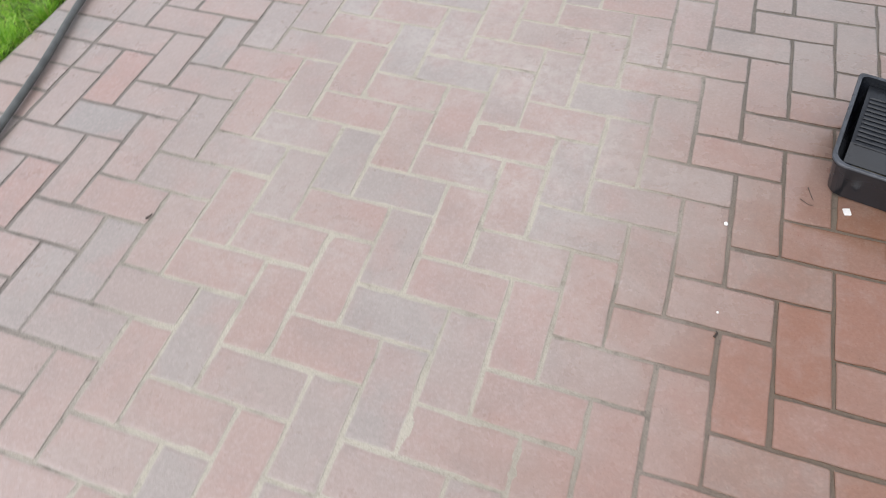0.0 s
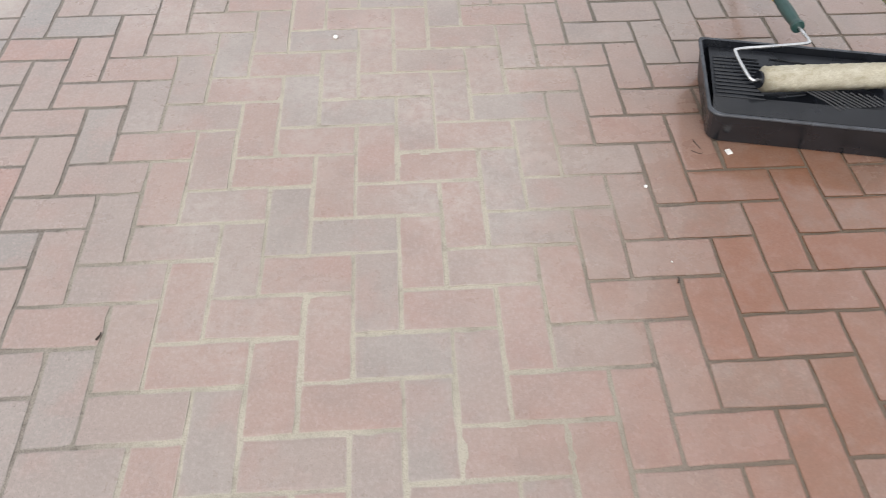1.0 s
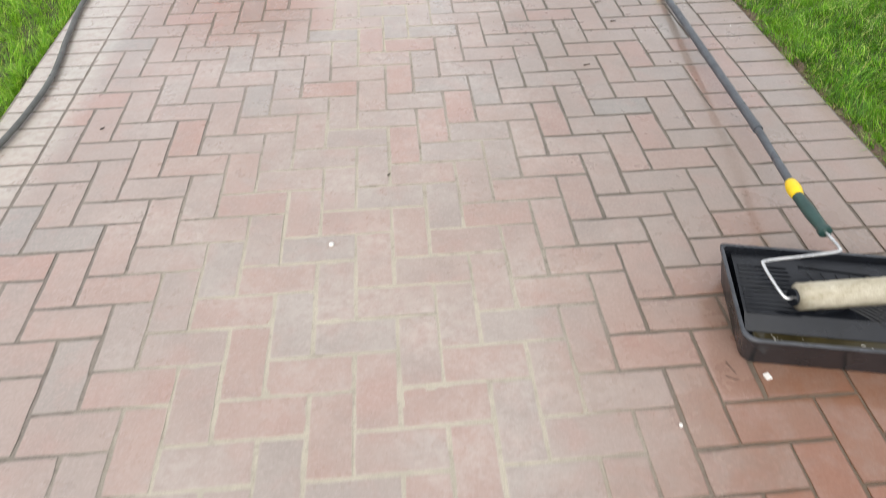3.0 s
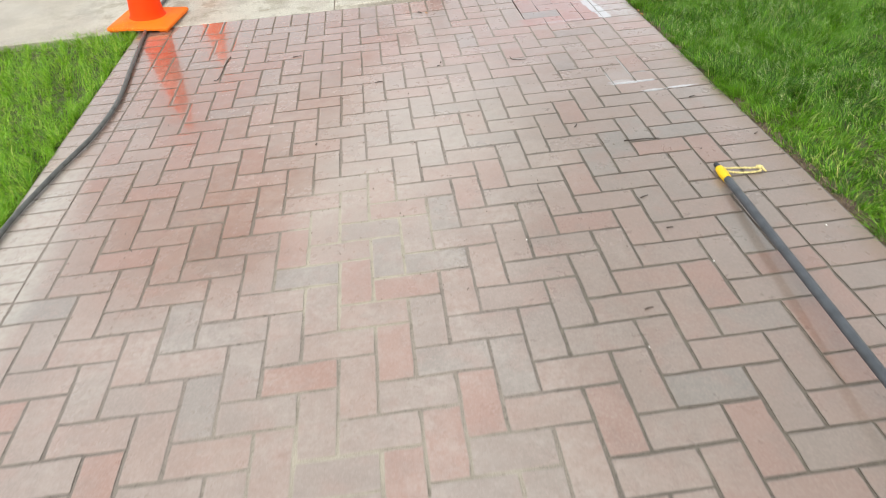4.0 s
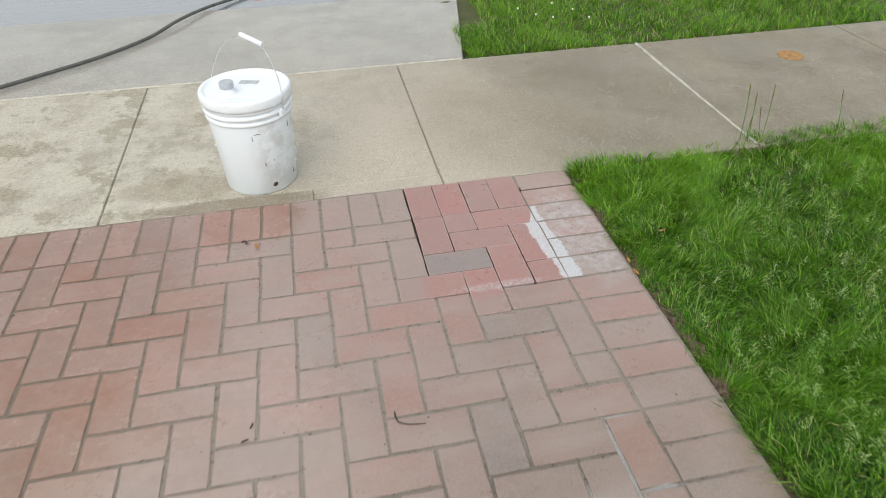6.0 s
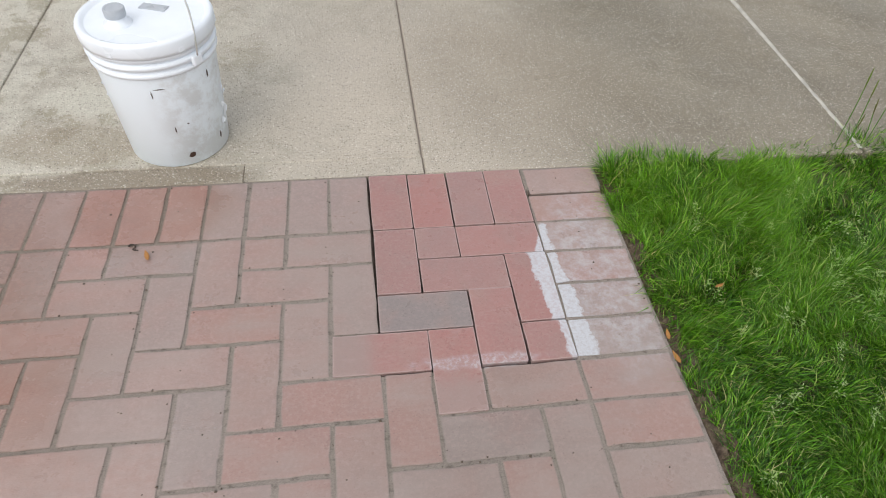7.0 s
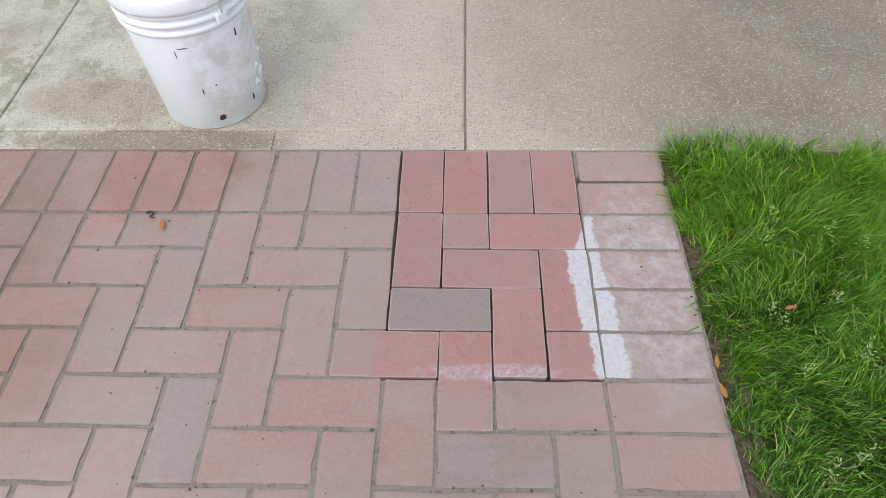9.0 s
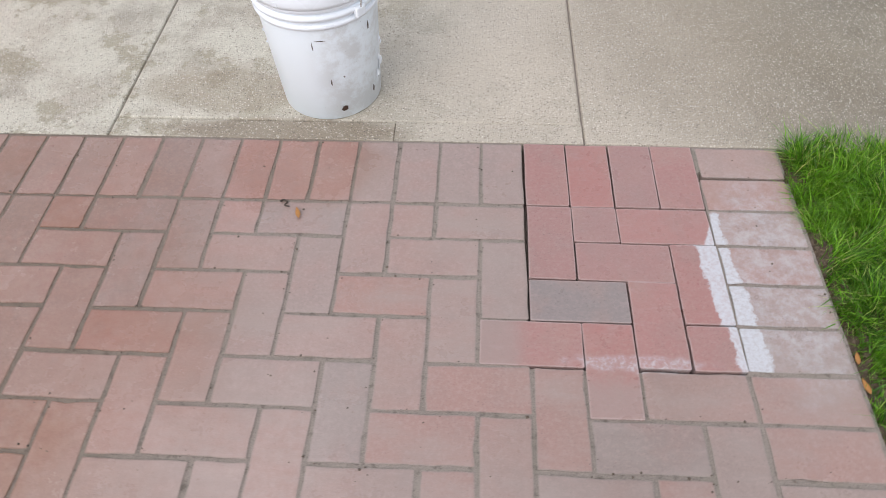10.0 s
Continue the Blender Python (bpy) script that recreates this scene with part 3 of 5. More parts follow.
def slab(bm, x0, x1, y0, y1, top=0.0, r=0.006):
    """A concrete slab with tooled, rounded edges."""
    z = [(-0.07, 0), (top - r, 0), (top - r * 0.3, r * 0.35), (top, r)]
    rings = [[bm.verts.new(v) for v in ((x0 + i, y0 + i, h), (x1 - i, y0 + i, h), (x1 - i, y1 - i, h), (x0 + i, y1 - i, h))] for h, i in z]
    for a, b in zip(rings, rings[1:]):
        for i in range(4):
            bm.faces.new((a[i], a[(i + 1) % 4], b[(i + 1) % 4], b[i]))
    bm.faces.new(rings[-1])


sidewalk = thing("sidewalk", label="damp grey concrete sidewalk of square slabs with pale stains", category="sidewalk", kind="structure")
for a, b in zip(SLAB_X, SLAB_X[1:]):
    bm = bmesh.new()
    slab(bm, a + 0.002, b - 0.002, 0.075 if a == -1.490 else 0.004, SIDE_Y - 0.006, 0.0)
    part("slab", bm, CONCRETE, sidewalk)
bm = bmesh.new()
slab(bm, -1.488, -0.745, 0.004, 0.072, -0.001, 0.004)
part("edge_strip", bm, CONCRETE, sidewalk)
bm = bmesh.new()
slab(bm, -0.744, -0.264, 0.004, 0.0748, -0.0004, 0.0008)
part("edge_strip", bm, CONCRETE, sidewalk)
bm = bmesh.new()
box(bm, -10, 8.4, 0.006, SIDE_Y, -0.08, -0.007)
part("joint_bed", bm, SAND, sidewalk)

# ragged white sealant in three joints


def caulk(line, width, seed):
    rng = random.Random(seed)
    bm = bmesh.new()
    pts = []
    for i, p in enumerate(line):
        d = (line[min(i + 1, len(line) - 1)] - line[max(i - 1, 0)]).normalized()
        n = Vector((-d.y, d.x, 0))
        w = width * rng.uniform(0.45, 1.0)
        c = p + n * rng.uniform(-0.15, 0.15) * width
        pts.append((bm.verts.new(c - n * w - Vector((0, 0, 0.006))), bm.verts.new(c - n * w * 0.6 + Vector((0, 0, 0.0025))), bm.verts.new(c + n * w * 0.6 + Vector((0, 0, 0.0025))), bm.verts.new(c + n * w - Vector((0, 0, 0.006)))))
    for a, b in zip(pts, pts[1:]):
        for i in range(3):
            bm.faces.new((a[i], b[i], b[i + 1], a[i + 1]))
    return bm


def straight(a, b, n):
    return [Vector(a).lerp(Vector(b), i / n) for i in range(n + 1)]


for i, (a, b, w) in enumerate((((1.045, 0.02, 0), (1.06, 1.205, 0), 0.010), ((-2.647, 0.25, 0), (-2.647, 1.2, 0), 0.013), ((-2.6, SIDE_Y, 0), (-0.70, SIDE_Y, 0), 0.006), ((-0.70, SIDE_Y, 0), (0.085, SIDE_Y, 0), 0.006))):
    part("joint_sealant", caulk(straight(a, b, 60), w, i), CAULK, sidewalk, "cracked white joint sealant", True)

# driveway apron, flared towards the street
apron = thing("driveway_apron", label="damp grey concrete driveway apron sloping to the street", category="driveway", kind="structure")
bm = bmesh.new()
N = 12
rows = []
for i in range(N + 1):
    t = i / N
    y = SIDE_Y + 0.006 + (KERB_Y + 0.02 - SIDE_Y) * t
    flare = 0.24 * t
    zt = -0.002 - 0.03 * max(0, t - 0.55) / 0.45
    rows.append([bm.verts.new((x, y, z)) for x, z in ((-2.632 + 0.03 * t, -0.08), (-2.632 + 0.03 * t, zt - 0.006), (-2.626 + 0.03 * t, zt), (0.088 + flare, zt), (0.094 + flare, zt - 0.006), (0.094 + flare, -0.08))])
for a, b in zip(rows, rows[1:]):
    for i in range(5):
        bm.faces.new((a[i], a[i + 1], b[i + 1], b[i]))
bm.faces.new(rows[-1])
part("apron_slab", bm, APRON, apron)
bm = bmesh.new()
box(bm, -2.62, 0.34, KERB_Y + 0.012, KERB_Y + 0.03, -0.06, -0.036, 0.002)
part("gutter_edge", bm, STONE, apron, "dark wet gutter seam")

# kerbs beside the apron
for name, x0, x1 in (("kerb", -12, -2.606), ("kerb", 0.345, 12)):
    bm = bmesh.new()
    box(bm, x0, x1, KERB_Y - 0.035, KERB_Y, -0.08, -0.012, 0.006)
    tagged(link_mesh(name, bm, APRON), "grey concrete street kerb", "kerb", kind="structure")

# manhole-like valve lid
valve = thing("valve_cover", (1.755, 0.845, 0.0), 10, label="small rusty orange round valve cover in the sidewalk", category="valve cover")
bm = lathe(bmesh.new(), [(0.062, -0.005), (0.064, 0.002), (0.060, 0.006), (0.052, 0.006), (0.050, 0.003)], 32)
part("rim", bm, IRON, valve, smooth=True)
bm = lathe(bmesh.new(), [(0.049, -0.004), (0.049, 0.004), (0.012, 0.0045), (0.010, 0.008), (0.002, 0.008)], 32)
part("lid", bm, IRON, valve)


# ------------------------------------------------------------------ grass
def turf(name, n, zones, h0, h1, seed, label, blade=None):
    """One lawn: many bent blades over the given rectangles (x0, x1, y0, y1, share)."""
    rng = np.random.default_rng(seed)
    xs, ys = [], []
    for x0, x1, y0, y1, share in zones:
        m = int(n * share)
        xs.append(rng.uniform(x0, x1, m))
        ys.append(rng.uniform(y0, y1, m))
    x, y = np.concatenate(xs), np.concatenate(ys)
    # gather towards tufts
    k = len(x)
    x += 0.012 * np.sin(x * 61 + y * 23) + rng.normal(0, 0.006, k)
    y += 0.012 * np.sin(y * 57 - x * 31) + rng.normal(0, 0.006, k)
    tall = 0.75 + 0.25 * np.sin(x * 5.1 + 1.3 * np.sin(y * 3.7)) * np.cos(y * 4.3 + x)
    h = rng.uniform(h0, h1, k) * tall * rng.choice([1.0, 1.0, 1.0, 0.6, 1.35], k)
    az = rng.normal(0, 1.0, k) + 3.0 * np.sin(x * 11 + 1.7 * np.sin(y * 9)) + 2.0 * np.cos(y * 13 + x * 5)
    lean = rng.uniform(0.15, 1.3, k)
    w = rng.choice([0.0007, 0.0010, 0.0012, 0.0016], k) * rng.uniform(0.85, 1.25, k)
    dx, dy = np.cos(az), np.sin(az)
    tw = rng.uniform(0, np.pi, k)
    px, py = np.cos(tw), np.sin(tw)
    z0 = -0.035 + rng.uniform(0, 0.012, k)
    v = np.empty((k, 5, 3))
    for j, (f, side, s) in enumerate(((0.0, -1, 1.0), (0.0, 1, 1.0), (0.55, -1, 0.85), (0.55, 1, 0.85), (1.0, 0, 0))):
        bend = lean * f ** 1.7 * h
        v[:, j, 0] = x + dx * bend + side * s * w * px
        v[:, j, 1] = y + dy * bend + side * s * w * py
        v[:, j, 2] = z0 + h * f * (1 - 0.35 * lean * f)
    base = np.arange(k)[:, None] * 5
    tri = np.concatenate([base + a for a in ([[0, 1, 3]], [[0, 3, 2]], [[2, 3, 4]])], axis=1).reshape(-1, 3)
    me = bpy.data.meshes.new(name)
    me.from_pydata(v.reshape(-1, 3), [], tri)
    me.materials.append(blade or BLADE)
    return tagged(new(name, me), label, "grass", kind="stuff")


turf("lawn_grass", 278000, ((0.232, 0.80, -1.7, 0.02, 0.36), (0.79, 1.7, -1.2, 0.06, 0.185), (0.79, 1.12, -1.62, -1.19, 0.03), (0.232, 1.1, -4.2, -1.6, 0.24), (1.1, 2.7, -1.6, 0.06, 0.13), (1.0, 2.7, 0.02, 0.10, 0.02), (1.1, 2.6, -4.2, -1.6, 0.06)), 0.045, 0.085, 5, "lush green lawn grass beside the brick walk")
turf("dead_grass", 9000, ((0.222, 0.262, -4.2, 0.01, 0.8), (0.26, 0.34, -4.2, 0.0, 0.2)), 0.018, 0.045, 15, "withered straw-coloured grass along the lawn's edge", STRAW)
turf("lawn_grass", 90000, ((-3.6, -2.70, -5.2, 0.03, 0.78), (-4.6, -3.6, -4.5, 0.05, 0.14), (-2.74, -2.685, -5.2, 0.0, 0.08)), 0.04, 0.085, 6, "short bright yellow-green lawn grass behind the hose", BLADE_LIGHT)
turf("verge_grass", 30000, ((-4.6, -2.65, 1.25, 2.42, 0.92), (-2.69, -2.645, 1.3, 2.42, 0.08)), 0.045, 0.09, 7, "green verge grass between sidewalk and street", BLADE_LIGHT)
turf("verge_grass", 42000, ((0.36, 3.4, 1.25, 2.42, 0.9), (0.13, 0.36, 1.245, 1.7, 0.06), (0.3, 3.2, 1.24, 1.30, 0.04)), 0.045, 0.095, 8, "green verge grass with clover beside the apron")


def turf_bed(name, x0, x1, y0, y1, seed):
    """Lumpy soil under a lawn."""
    bm = bmesh.new()
    nx, ny = max(2, int((x1 - x0) / 0.06)), max(2, int((y1 - y0) / 0.06))
    g = [[bm.verts.new((x0 + (x1 - x0) * i / nx, y0 + (y1 - y0) * j / ny, -0.028 + 0.02 * noise.noise((i * 0.5 + seed, j * 0.5, 0)) - (0.02 if i in (0, nx) or j in (0, ny) else 0))) for j in range(ny + 1)] for i in range(nx + 1)]
    for i in range(nx):
        for j in range(ny):
            bm.faces.new((g[i][j], g[i + 1][j], g[i + 1][j + 1], g[i][j + 1]))
    return tagged(link_mesh(name, bm, SOIL, True), "dark lumpy soil under the lawn", "soil", kind="structure")


turf_bed("lawn_soil", 0.212, 3.2, -6.5, 0.003, 1)
turf_bed("lawn_soil", -5.2, -2.672, -6.5, 0.003, 40)
turf_bed("verge_soil", -5.2, -2.635, 1.215, 2.416, 80)
turf_bed("verge_soil", 0.1, 4.2, 1.215, 2.416, 120)


def soil_strip(x0, x1, y0, y1):
    """Bare crumbly earth in the slot between border and turf."""
    bm = bmesh.new()
    nx, ny = 6, int((y1 - y0) / 0.008)
    g = [[bm.verts.new((x0 + (x1 - x0) * i / nx + 0.004 * noise.noise((j * 0.3, i, 3)), y0 + (y1 - y0) * j / ny, -0.014 + 0.004 * i / nx + 0.016 * noise.noise((i * 0.9, j * 0.42, 0)))) for j in range(ny + 1)] for i in range(nx + 1)]
    for i in range(nx):
        for j in range(ny):
            bm.faces.new((g[i][j], g[i + 1][j], g[i + 1][j + 1], g[i][j + 1]))
    return tagged(link_mesh("edge_soil", bm, EARTH, True), "bare brown crumbly soil between bricks and lawn", "soil", kind="structure")


soil_strip(0.2105, 0.262, -4.3, 0.004)


def seed_heads(name, spots, label):
    """Pale feathery grass panicles on thin stalks."""
    rng = random.Random(11)
    bm = bmesh.new()

    def fleck(c, d, s):
        side = Vector((-d.y, d.x, 0.2)).normalized() * s * 0.35
        a = [bm.verts.new(c - d * s), bm.verts.new(c + side), bm.verts.new(c + d * s), bm.verts.new(c - side)]
        bm.faces.new(a)

    for x, y, h in spots:
        az, lean = rng.uniform(0, 6.28), rng.uniform(0.1, 0.5)
        top = Vector((x + math.cos(az) * lean * h, y + math.sin(az) * lean * h, -0.02 + h))
        foot = Vector((x, y, -0.03))
        d = (top - foot).normalized()
        s = Vector((-d.y, d.x, 0)).normalized() * 0.0007
        bm.faces.new([bm.verts.new(foot - s), bm.verts.new(foot + s), bm.verts.new(top)])
        for _ in range(rng.randint(18, 30)):
            f = rng.uniform(0.0, 1.0)
            a = rng.uniform(0, 6.28)
            out = Vector((math.cos(a), math.sin(a), rng.uniform(0.0, 0.6)))
            fleck(top - d * 0.045 * f + out * rng.uniform(0.002, 0.018) * (0.3 + f), out.normalized(), rng.uniform(0.0022, 0.0045))
    return tagged(link_mesh(name, bm, SEED), label, "grass", kind="stuff")


rng = random.Random(3)
spots = []
for cx, cy, n, spread in ((0.55, -0.9, 26, 0.16), (0.5, -0.55, 10, 0.12), (0.85, -0.45, 34, 0.2), (1.5, -0.35, 46, 0.3), (0.42, -1.25, 18, 0.1), (0.7, -1.5, 20, 0.22), (0.45, -1.75, 12, 0.12), (0.62, -2.1, 20, 0.2), (1.2, -0.9, 40, 0.3), (0.5, -2.7, 16, 0.18), (0.6, -3.3, 12, 0.2), (2.0, -0.5, 24, 0.3), (0.9, -1.1, 22, 0.2)):
    for _ in range(int(n * 1.3)):
        x, y = rng.gauss(cx, spread), rng.gauss(cy, spread)
        if x > 0.28 and y < 0.0:
            spots.append((x, y, rng.uniform(0.085, 0.135)))
seed_heads("seed_heads", spots, "pale feathery seed heads standing in the lawn")


# ------------------------------------------------------------------ hose, cones
hose = thing("pressure_hose", label="dark grey rubber hose lying along the brick border", category="hose")
HOSE_LINE = [(-2.40, -5.0, 0.014), (-2.47, -4.66, 0.014), (-2.525, -4.4, 0.014), (-2.605, -4.1, 0.014), (-2.645, -3.8, 0.014), (-2.625, -3.4, 0.014),
             (-2.58, -3.1, 0.014), (-2.57, -2.8, 0.014), (-2.615, -2.45, 0.014), (-2.645, -2.1, 0.014), (-2.59, -1.7, 0.014), (-2.53, -1.4, 0.014),
             (-2.515, -1.05, 0.014), (-2.555, -0.65, 0.014), (-2.597, -0.25, 0.014), (-2.63, 0.15, 0.014), (-2.635, 0.48, 0.014), (-2.60, 0.74, 0.014),
             (-2.495, 0.975, 0.014), (-2.33, 1.225, 0.014), (-2.06, 1.44, 0.014), (-1.795, 1.65, 0.014), (-1.58, 1.90, 0.014), (-1.44, 2.20, 0.012),
             (-1.29, 2.53, -0.018), (-1.07, 2.78, -0.03), (-0.87, 3.0, -0.031), (-0.5, 3.2, -0.031)]
part("hose_body", tube(bmesh.new(), smooth_line(HOSE_LINE, 10), 0.0100, 12), HOSE, hose, smooth=True)

red_hose = thing("red_hose", label="looped red rubber hose lying on the wet street", category="hose")
part("hose_body", tube(bmesh.new(), smooth_line([(-1.55, 3.45, -0.028), (-1.38, 3.14, -0.028), (-1.20, 2.97, -0.028), (-1.02, 2.88, -0.002), (-0.93, 2.85, -0.028), (-0.88, 2.86, -0.028)], 10), 0.016, 10), RED_HOSE, red_hose, smooth=True)
blue_hose = thing("blue_hose", label="short blue hose end lying on the wet street", category="hose")
part("hose_body", tube(bmesh.new(), smooth_line([(-0.87, 2.86, -0.028), (-0.78, 2.91, -0.028), (-0.66, 3.0, -0.028), (-0.5, 3.1, -0.028)], 8), 0.016, 10), BLUE_HOSE, blue_hose, smooth=True)


def rounded_square(half, corner, n=5):
    pts = []
    for cx, cy, a0 in ((1, 1, 0), (-1, 1, 90), (-1, -1, 180), (1, -1, 270)):
        for i in range(n + 1):
            a = radians(a0 + 90 * i / n)
            pts.append((cx * (half - corner) + corner * math.cos(a), cy * (half - corner) + corner * math.sin(a)))
    return pts


def plate(bm, rings):
    """Stacks outlines (points, z) into one closed body."""
    made = [[bm.verts.new((x, y, z)) for x, y in pts] for pts, z in rings]
    for a, b in zip(made, made[1:]):
        for i in range(len(a)):
            bm.faces.new((a[i], a[(i + 1) % len(a)], b[(i + 1) % len(a)], b[i]))
    bm.faces.new(made[0][::-1])
    bm.faces.new(made[-1])
    return bm


# slim all-orange cone, its flat base resting over the hose
cone = thing("traffic_cone", (-2.645, 0.155, 0.0), -8, label="slim orange traffic cone with flat orange base over the hose", category="traffic cone", group="traffic cones")
cone.matrix_world = pose(-2.635, 0.128, 0.008, 0, 2.4, -8)
bm = plate(bmesh.new(), [(rounded_square(0.190, 0.02), 0.012), (rounded_square(0.190, 0.02), 0.024), (rounded_square(0.184, 0.018), 0.030), (rounded_square(0.12, 0.05), 0.042)])
part("base", bm, ORANGE_BASE, cone, "lighter orange flat square base")
for sx in (-1, 1):
    for sy in (-1, 1):
        part("foot", box(bmesh.new(), sx * 0.15 - 0.025, sx * 0.15 + 0.025, sy * 0.15 - 0.025, sy * 0.15 + 0.025, 0.0, 0.014), ORANGE_BASE, cone)
part("body", lathe(bmesh.new(), [(0.112, 0.038), (0.104, 0.048), (0.099, 0.06), (0.080, 0.24)], 40), ORANGE, cone, smooth=True)
part("sleeve", lathe(bmesh.new(), [(0.080, 0.238), (0.083, 0.24), (0.066, 0.40), (0.063, 0.402)], 40), ORANGE_PALE, cone, "faded orange sleeve", True)
part("upper_body", lathe(bmesh.new(), [(0.063, 0.40), (0.049, 0.53)], 40), ORANGE, cone, smooth=True)
part("tip", lathe(bmesh.new(), [(0.050, 0.529), (0.051, 0.532), (0.030, 0.71), (0.026, 0.715), (0.018, 0.715), (0.018, 0.69)], 40), ORANGE, cone, smooth=True)

# wide cone with heavy rubber base
cone2 = thing("traffic_cone", (-2.515, 1.182, 0.0), 12, label="orange traffic cone with black rubber base and dark emblem", category="traffic cone", group="traffic cones")
oct8 = rounded_square(0.186, 0.075, 2)
inner8 = rounded_square(0.172, 0.07, 2)
bm = plate(bmesh.new(), [(oct8, 0.0), (oct8, 0.040), (inner8, 0.052), (rounded_square(0.135, 0.1, 2), 0.058)])
part("base", bm, RUBBER, cone2, "thick black rubber base")
part("body", lathe(bmesh.new(), [(0.140, 0.052), (0.137, 0.058), (0.128, 0.066), (0.028, 0.70), (0.024, 0.705), (0.016, 0.705), (0.016, 0.68)], 44), ORANGE_WIDE, cone2, smooth=True)
part("base_ring", lathe(bmesh.new(), [(0.139, 0.054), (0.141, 0.060), (0.136, 0.064), (0.128, 0.062)], 44), ORANGE_PALE, cone2, "pale orange ring", True)


def cone_patch(bm, a0, a1, z0, z1, n=8):
    """A thin plate that hugs the wide cone between two angles and heights."""
    rad = lambda z: 0.128 - 0.100 * (z - 0.066) / 0.634 + 0.0012
    lo = [bm.verts.new((rad(z0) * math.cos(a), rad(z0) * math.sin(a), z0)) for a in (radians(a0 + (a1 - a0) * i / n) for i in range(n + 1))]
    hi = [bm.verts.new((rad(z1) * math.cos(a), rad(z1) * math.sin(a), z1)) for a in (radians(a0 + (a1 - a0) * i / n) for i in range(n + 1))]
    for i in range(n):
        bm.faces.new((lo[i], lo[i + 1], hi[i + 1], hi[i]))


bm = bmesh.new()
for i in range(4):
    cone_patch(bm, -102 + (0, -5, -5, 0)[i], -74, 0.205 + 0.021 * i, 0.215 + 0.021 * i)
cone_patch(bm, -113, -106, 0.215, 0.265)
part("emblem", bm, DARK, cone2, "dark striped emblem")
bm = bmesh.new()
for i in range(6):
    cone_patch(bm, -112 + i * 7, -107 + i * 7, 0.170, 0.184, 2)
part("print_bar", bm, DARK, cone2, "worn dark print")

# ------------------------------------------------------------------ pail
pail = thing("pail", (-0.928, 0.205, 0.0), 0, label="white plastic pail with closed lid, scuffed and smeared", category="bucket")
bm = lathe(bmesh.new(), [(0.118, 0.004), (0.126, 0.0), (0.130, 0.004), (0.146, 0.285)], 64)
part("body", bm, PAIL, pail, smooth=True)
for z, r in ((0.282, 0.151), (0.305, 0.1535), (0.325, 0.152)):
    part("rib", lathe(bmesh.new(), [(0.143, z - 0.003), (r, z), (r + 0.002, z + 0.006), (r, z + 0.012), (0.143, z + 0.014)], 64), WHITE_PLASTIC, pail, smooth=True)
part("neck", lathe(bmesh.new(), [(0.145, 0.28), (0.148, 0.345)], 64), WHITE_PLASTIC, pail, smooth=True)
lid = part("lid", lathe(bmesh.new(), [(0.150, 0.335), (0.157, 0.336), (0.159, 0.345), (0.159, 0.366), (0.156, 0.373), (0.150, 0.375), (0.143, 0.373), (0.139, 0.3672), (0.1375, 0.3664), (0.136, 0.3662), (0.10, 0.366), (0.02, 0.366)], 72), WHITE_PLASTIC, pail, "white snap-on lid", True)
for i in range(6):
    a = radians(i * 60 - 52)
    bm = bmesh.new()
    box(bm, 0.1575, 0.1596, -0.007, 0.007, 0.340, 0.352, 0.0008)
    bmesh.ops.rotate(bm, verts=bm.verts, matrix=Matrix.Rotation(a, 3, "Z"))
    part("tab", bm, WHITE_PLASTIC, lid)
spout = part("spout", lathe(bmesh.new(), [(0.033, 0.366), (0.033, 0.370), (0.024, 0.373), (0.021, 0.388)], 32, (-0.055, -0.035)), WHITE_PLASTIC, pail, "pouring spout", True)
part("cap", lathe(bmesh.new(), [(0.0235, 0.385), (0.0245, 0.388), (0.0245, 0.404), (0.022, 0.407), (0.018, 0.4045)], 32, (-0.055, -0.035)), GREY_CAP, spout, "grey screw cap", True)
bm = bmesh.new()
box(bm, -0.033, 0.035, 0.028, 0.056, 0.366, 0.3685, 0.001)
bmesh.ops.rotate(bm, verts=bm.verts, matrix=Matrix.Rotation(radians(-18), 3, "Z"))
part("lid_label", bm, GREY_CAP, lid, "torn grey label")
bail = smooth_line([(0.121, -0.103, 0.300), (0.126, -0.10, 0.345), (0.122, -0.075, 0.42), (0.098, -0.05, 0.495), (0.07, -0.03, 0.533), (0.02, 0.02, 0.541), (-0.05, 0.07, 0.50), (-0.105, 0.095, 0.41), (-0.126, 0.10, 0.345), (-0.121, 0.103, 0.300)], 8)
part("bail", tube(bmesh.new(), bail, 0.0022, 8), STEEL, pail, "thin wire handle", True)
grip_line = straight((0.090, -0.049, 0.527), (0.018, 0.022, 0.544), 6)
part("grip", tube(bmesh.new(), grip_line, 0.0085, 14), WHITE_PLASTIC, pail, "white grip", True)
for a in (-40, 140):
    bm = bmesh.new()
    box(bm, 0.150, 0.163, -0.014, 0.014, 0.292, 0.318, 0.004)
    bmesh.ops.rotate(bm, verts=bm.verts, matrix=Matrix.Rotation(radians(a), 3, "Z"))
    part("ear", bm, WHITE_PLASTIC, pail)
# peeling film and black scuffs on the side wall
rng = random.Random(21)


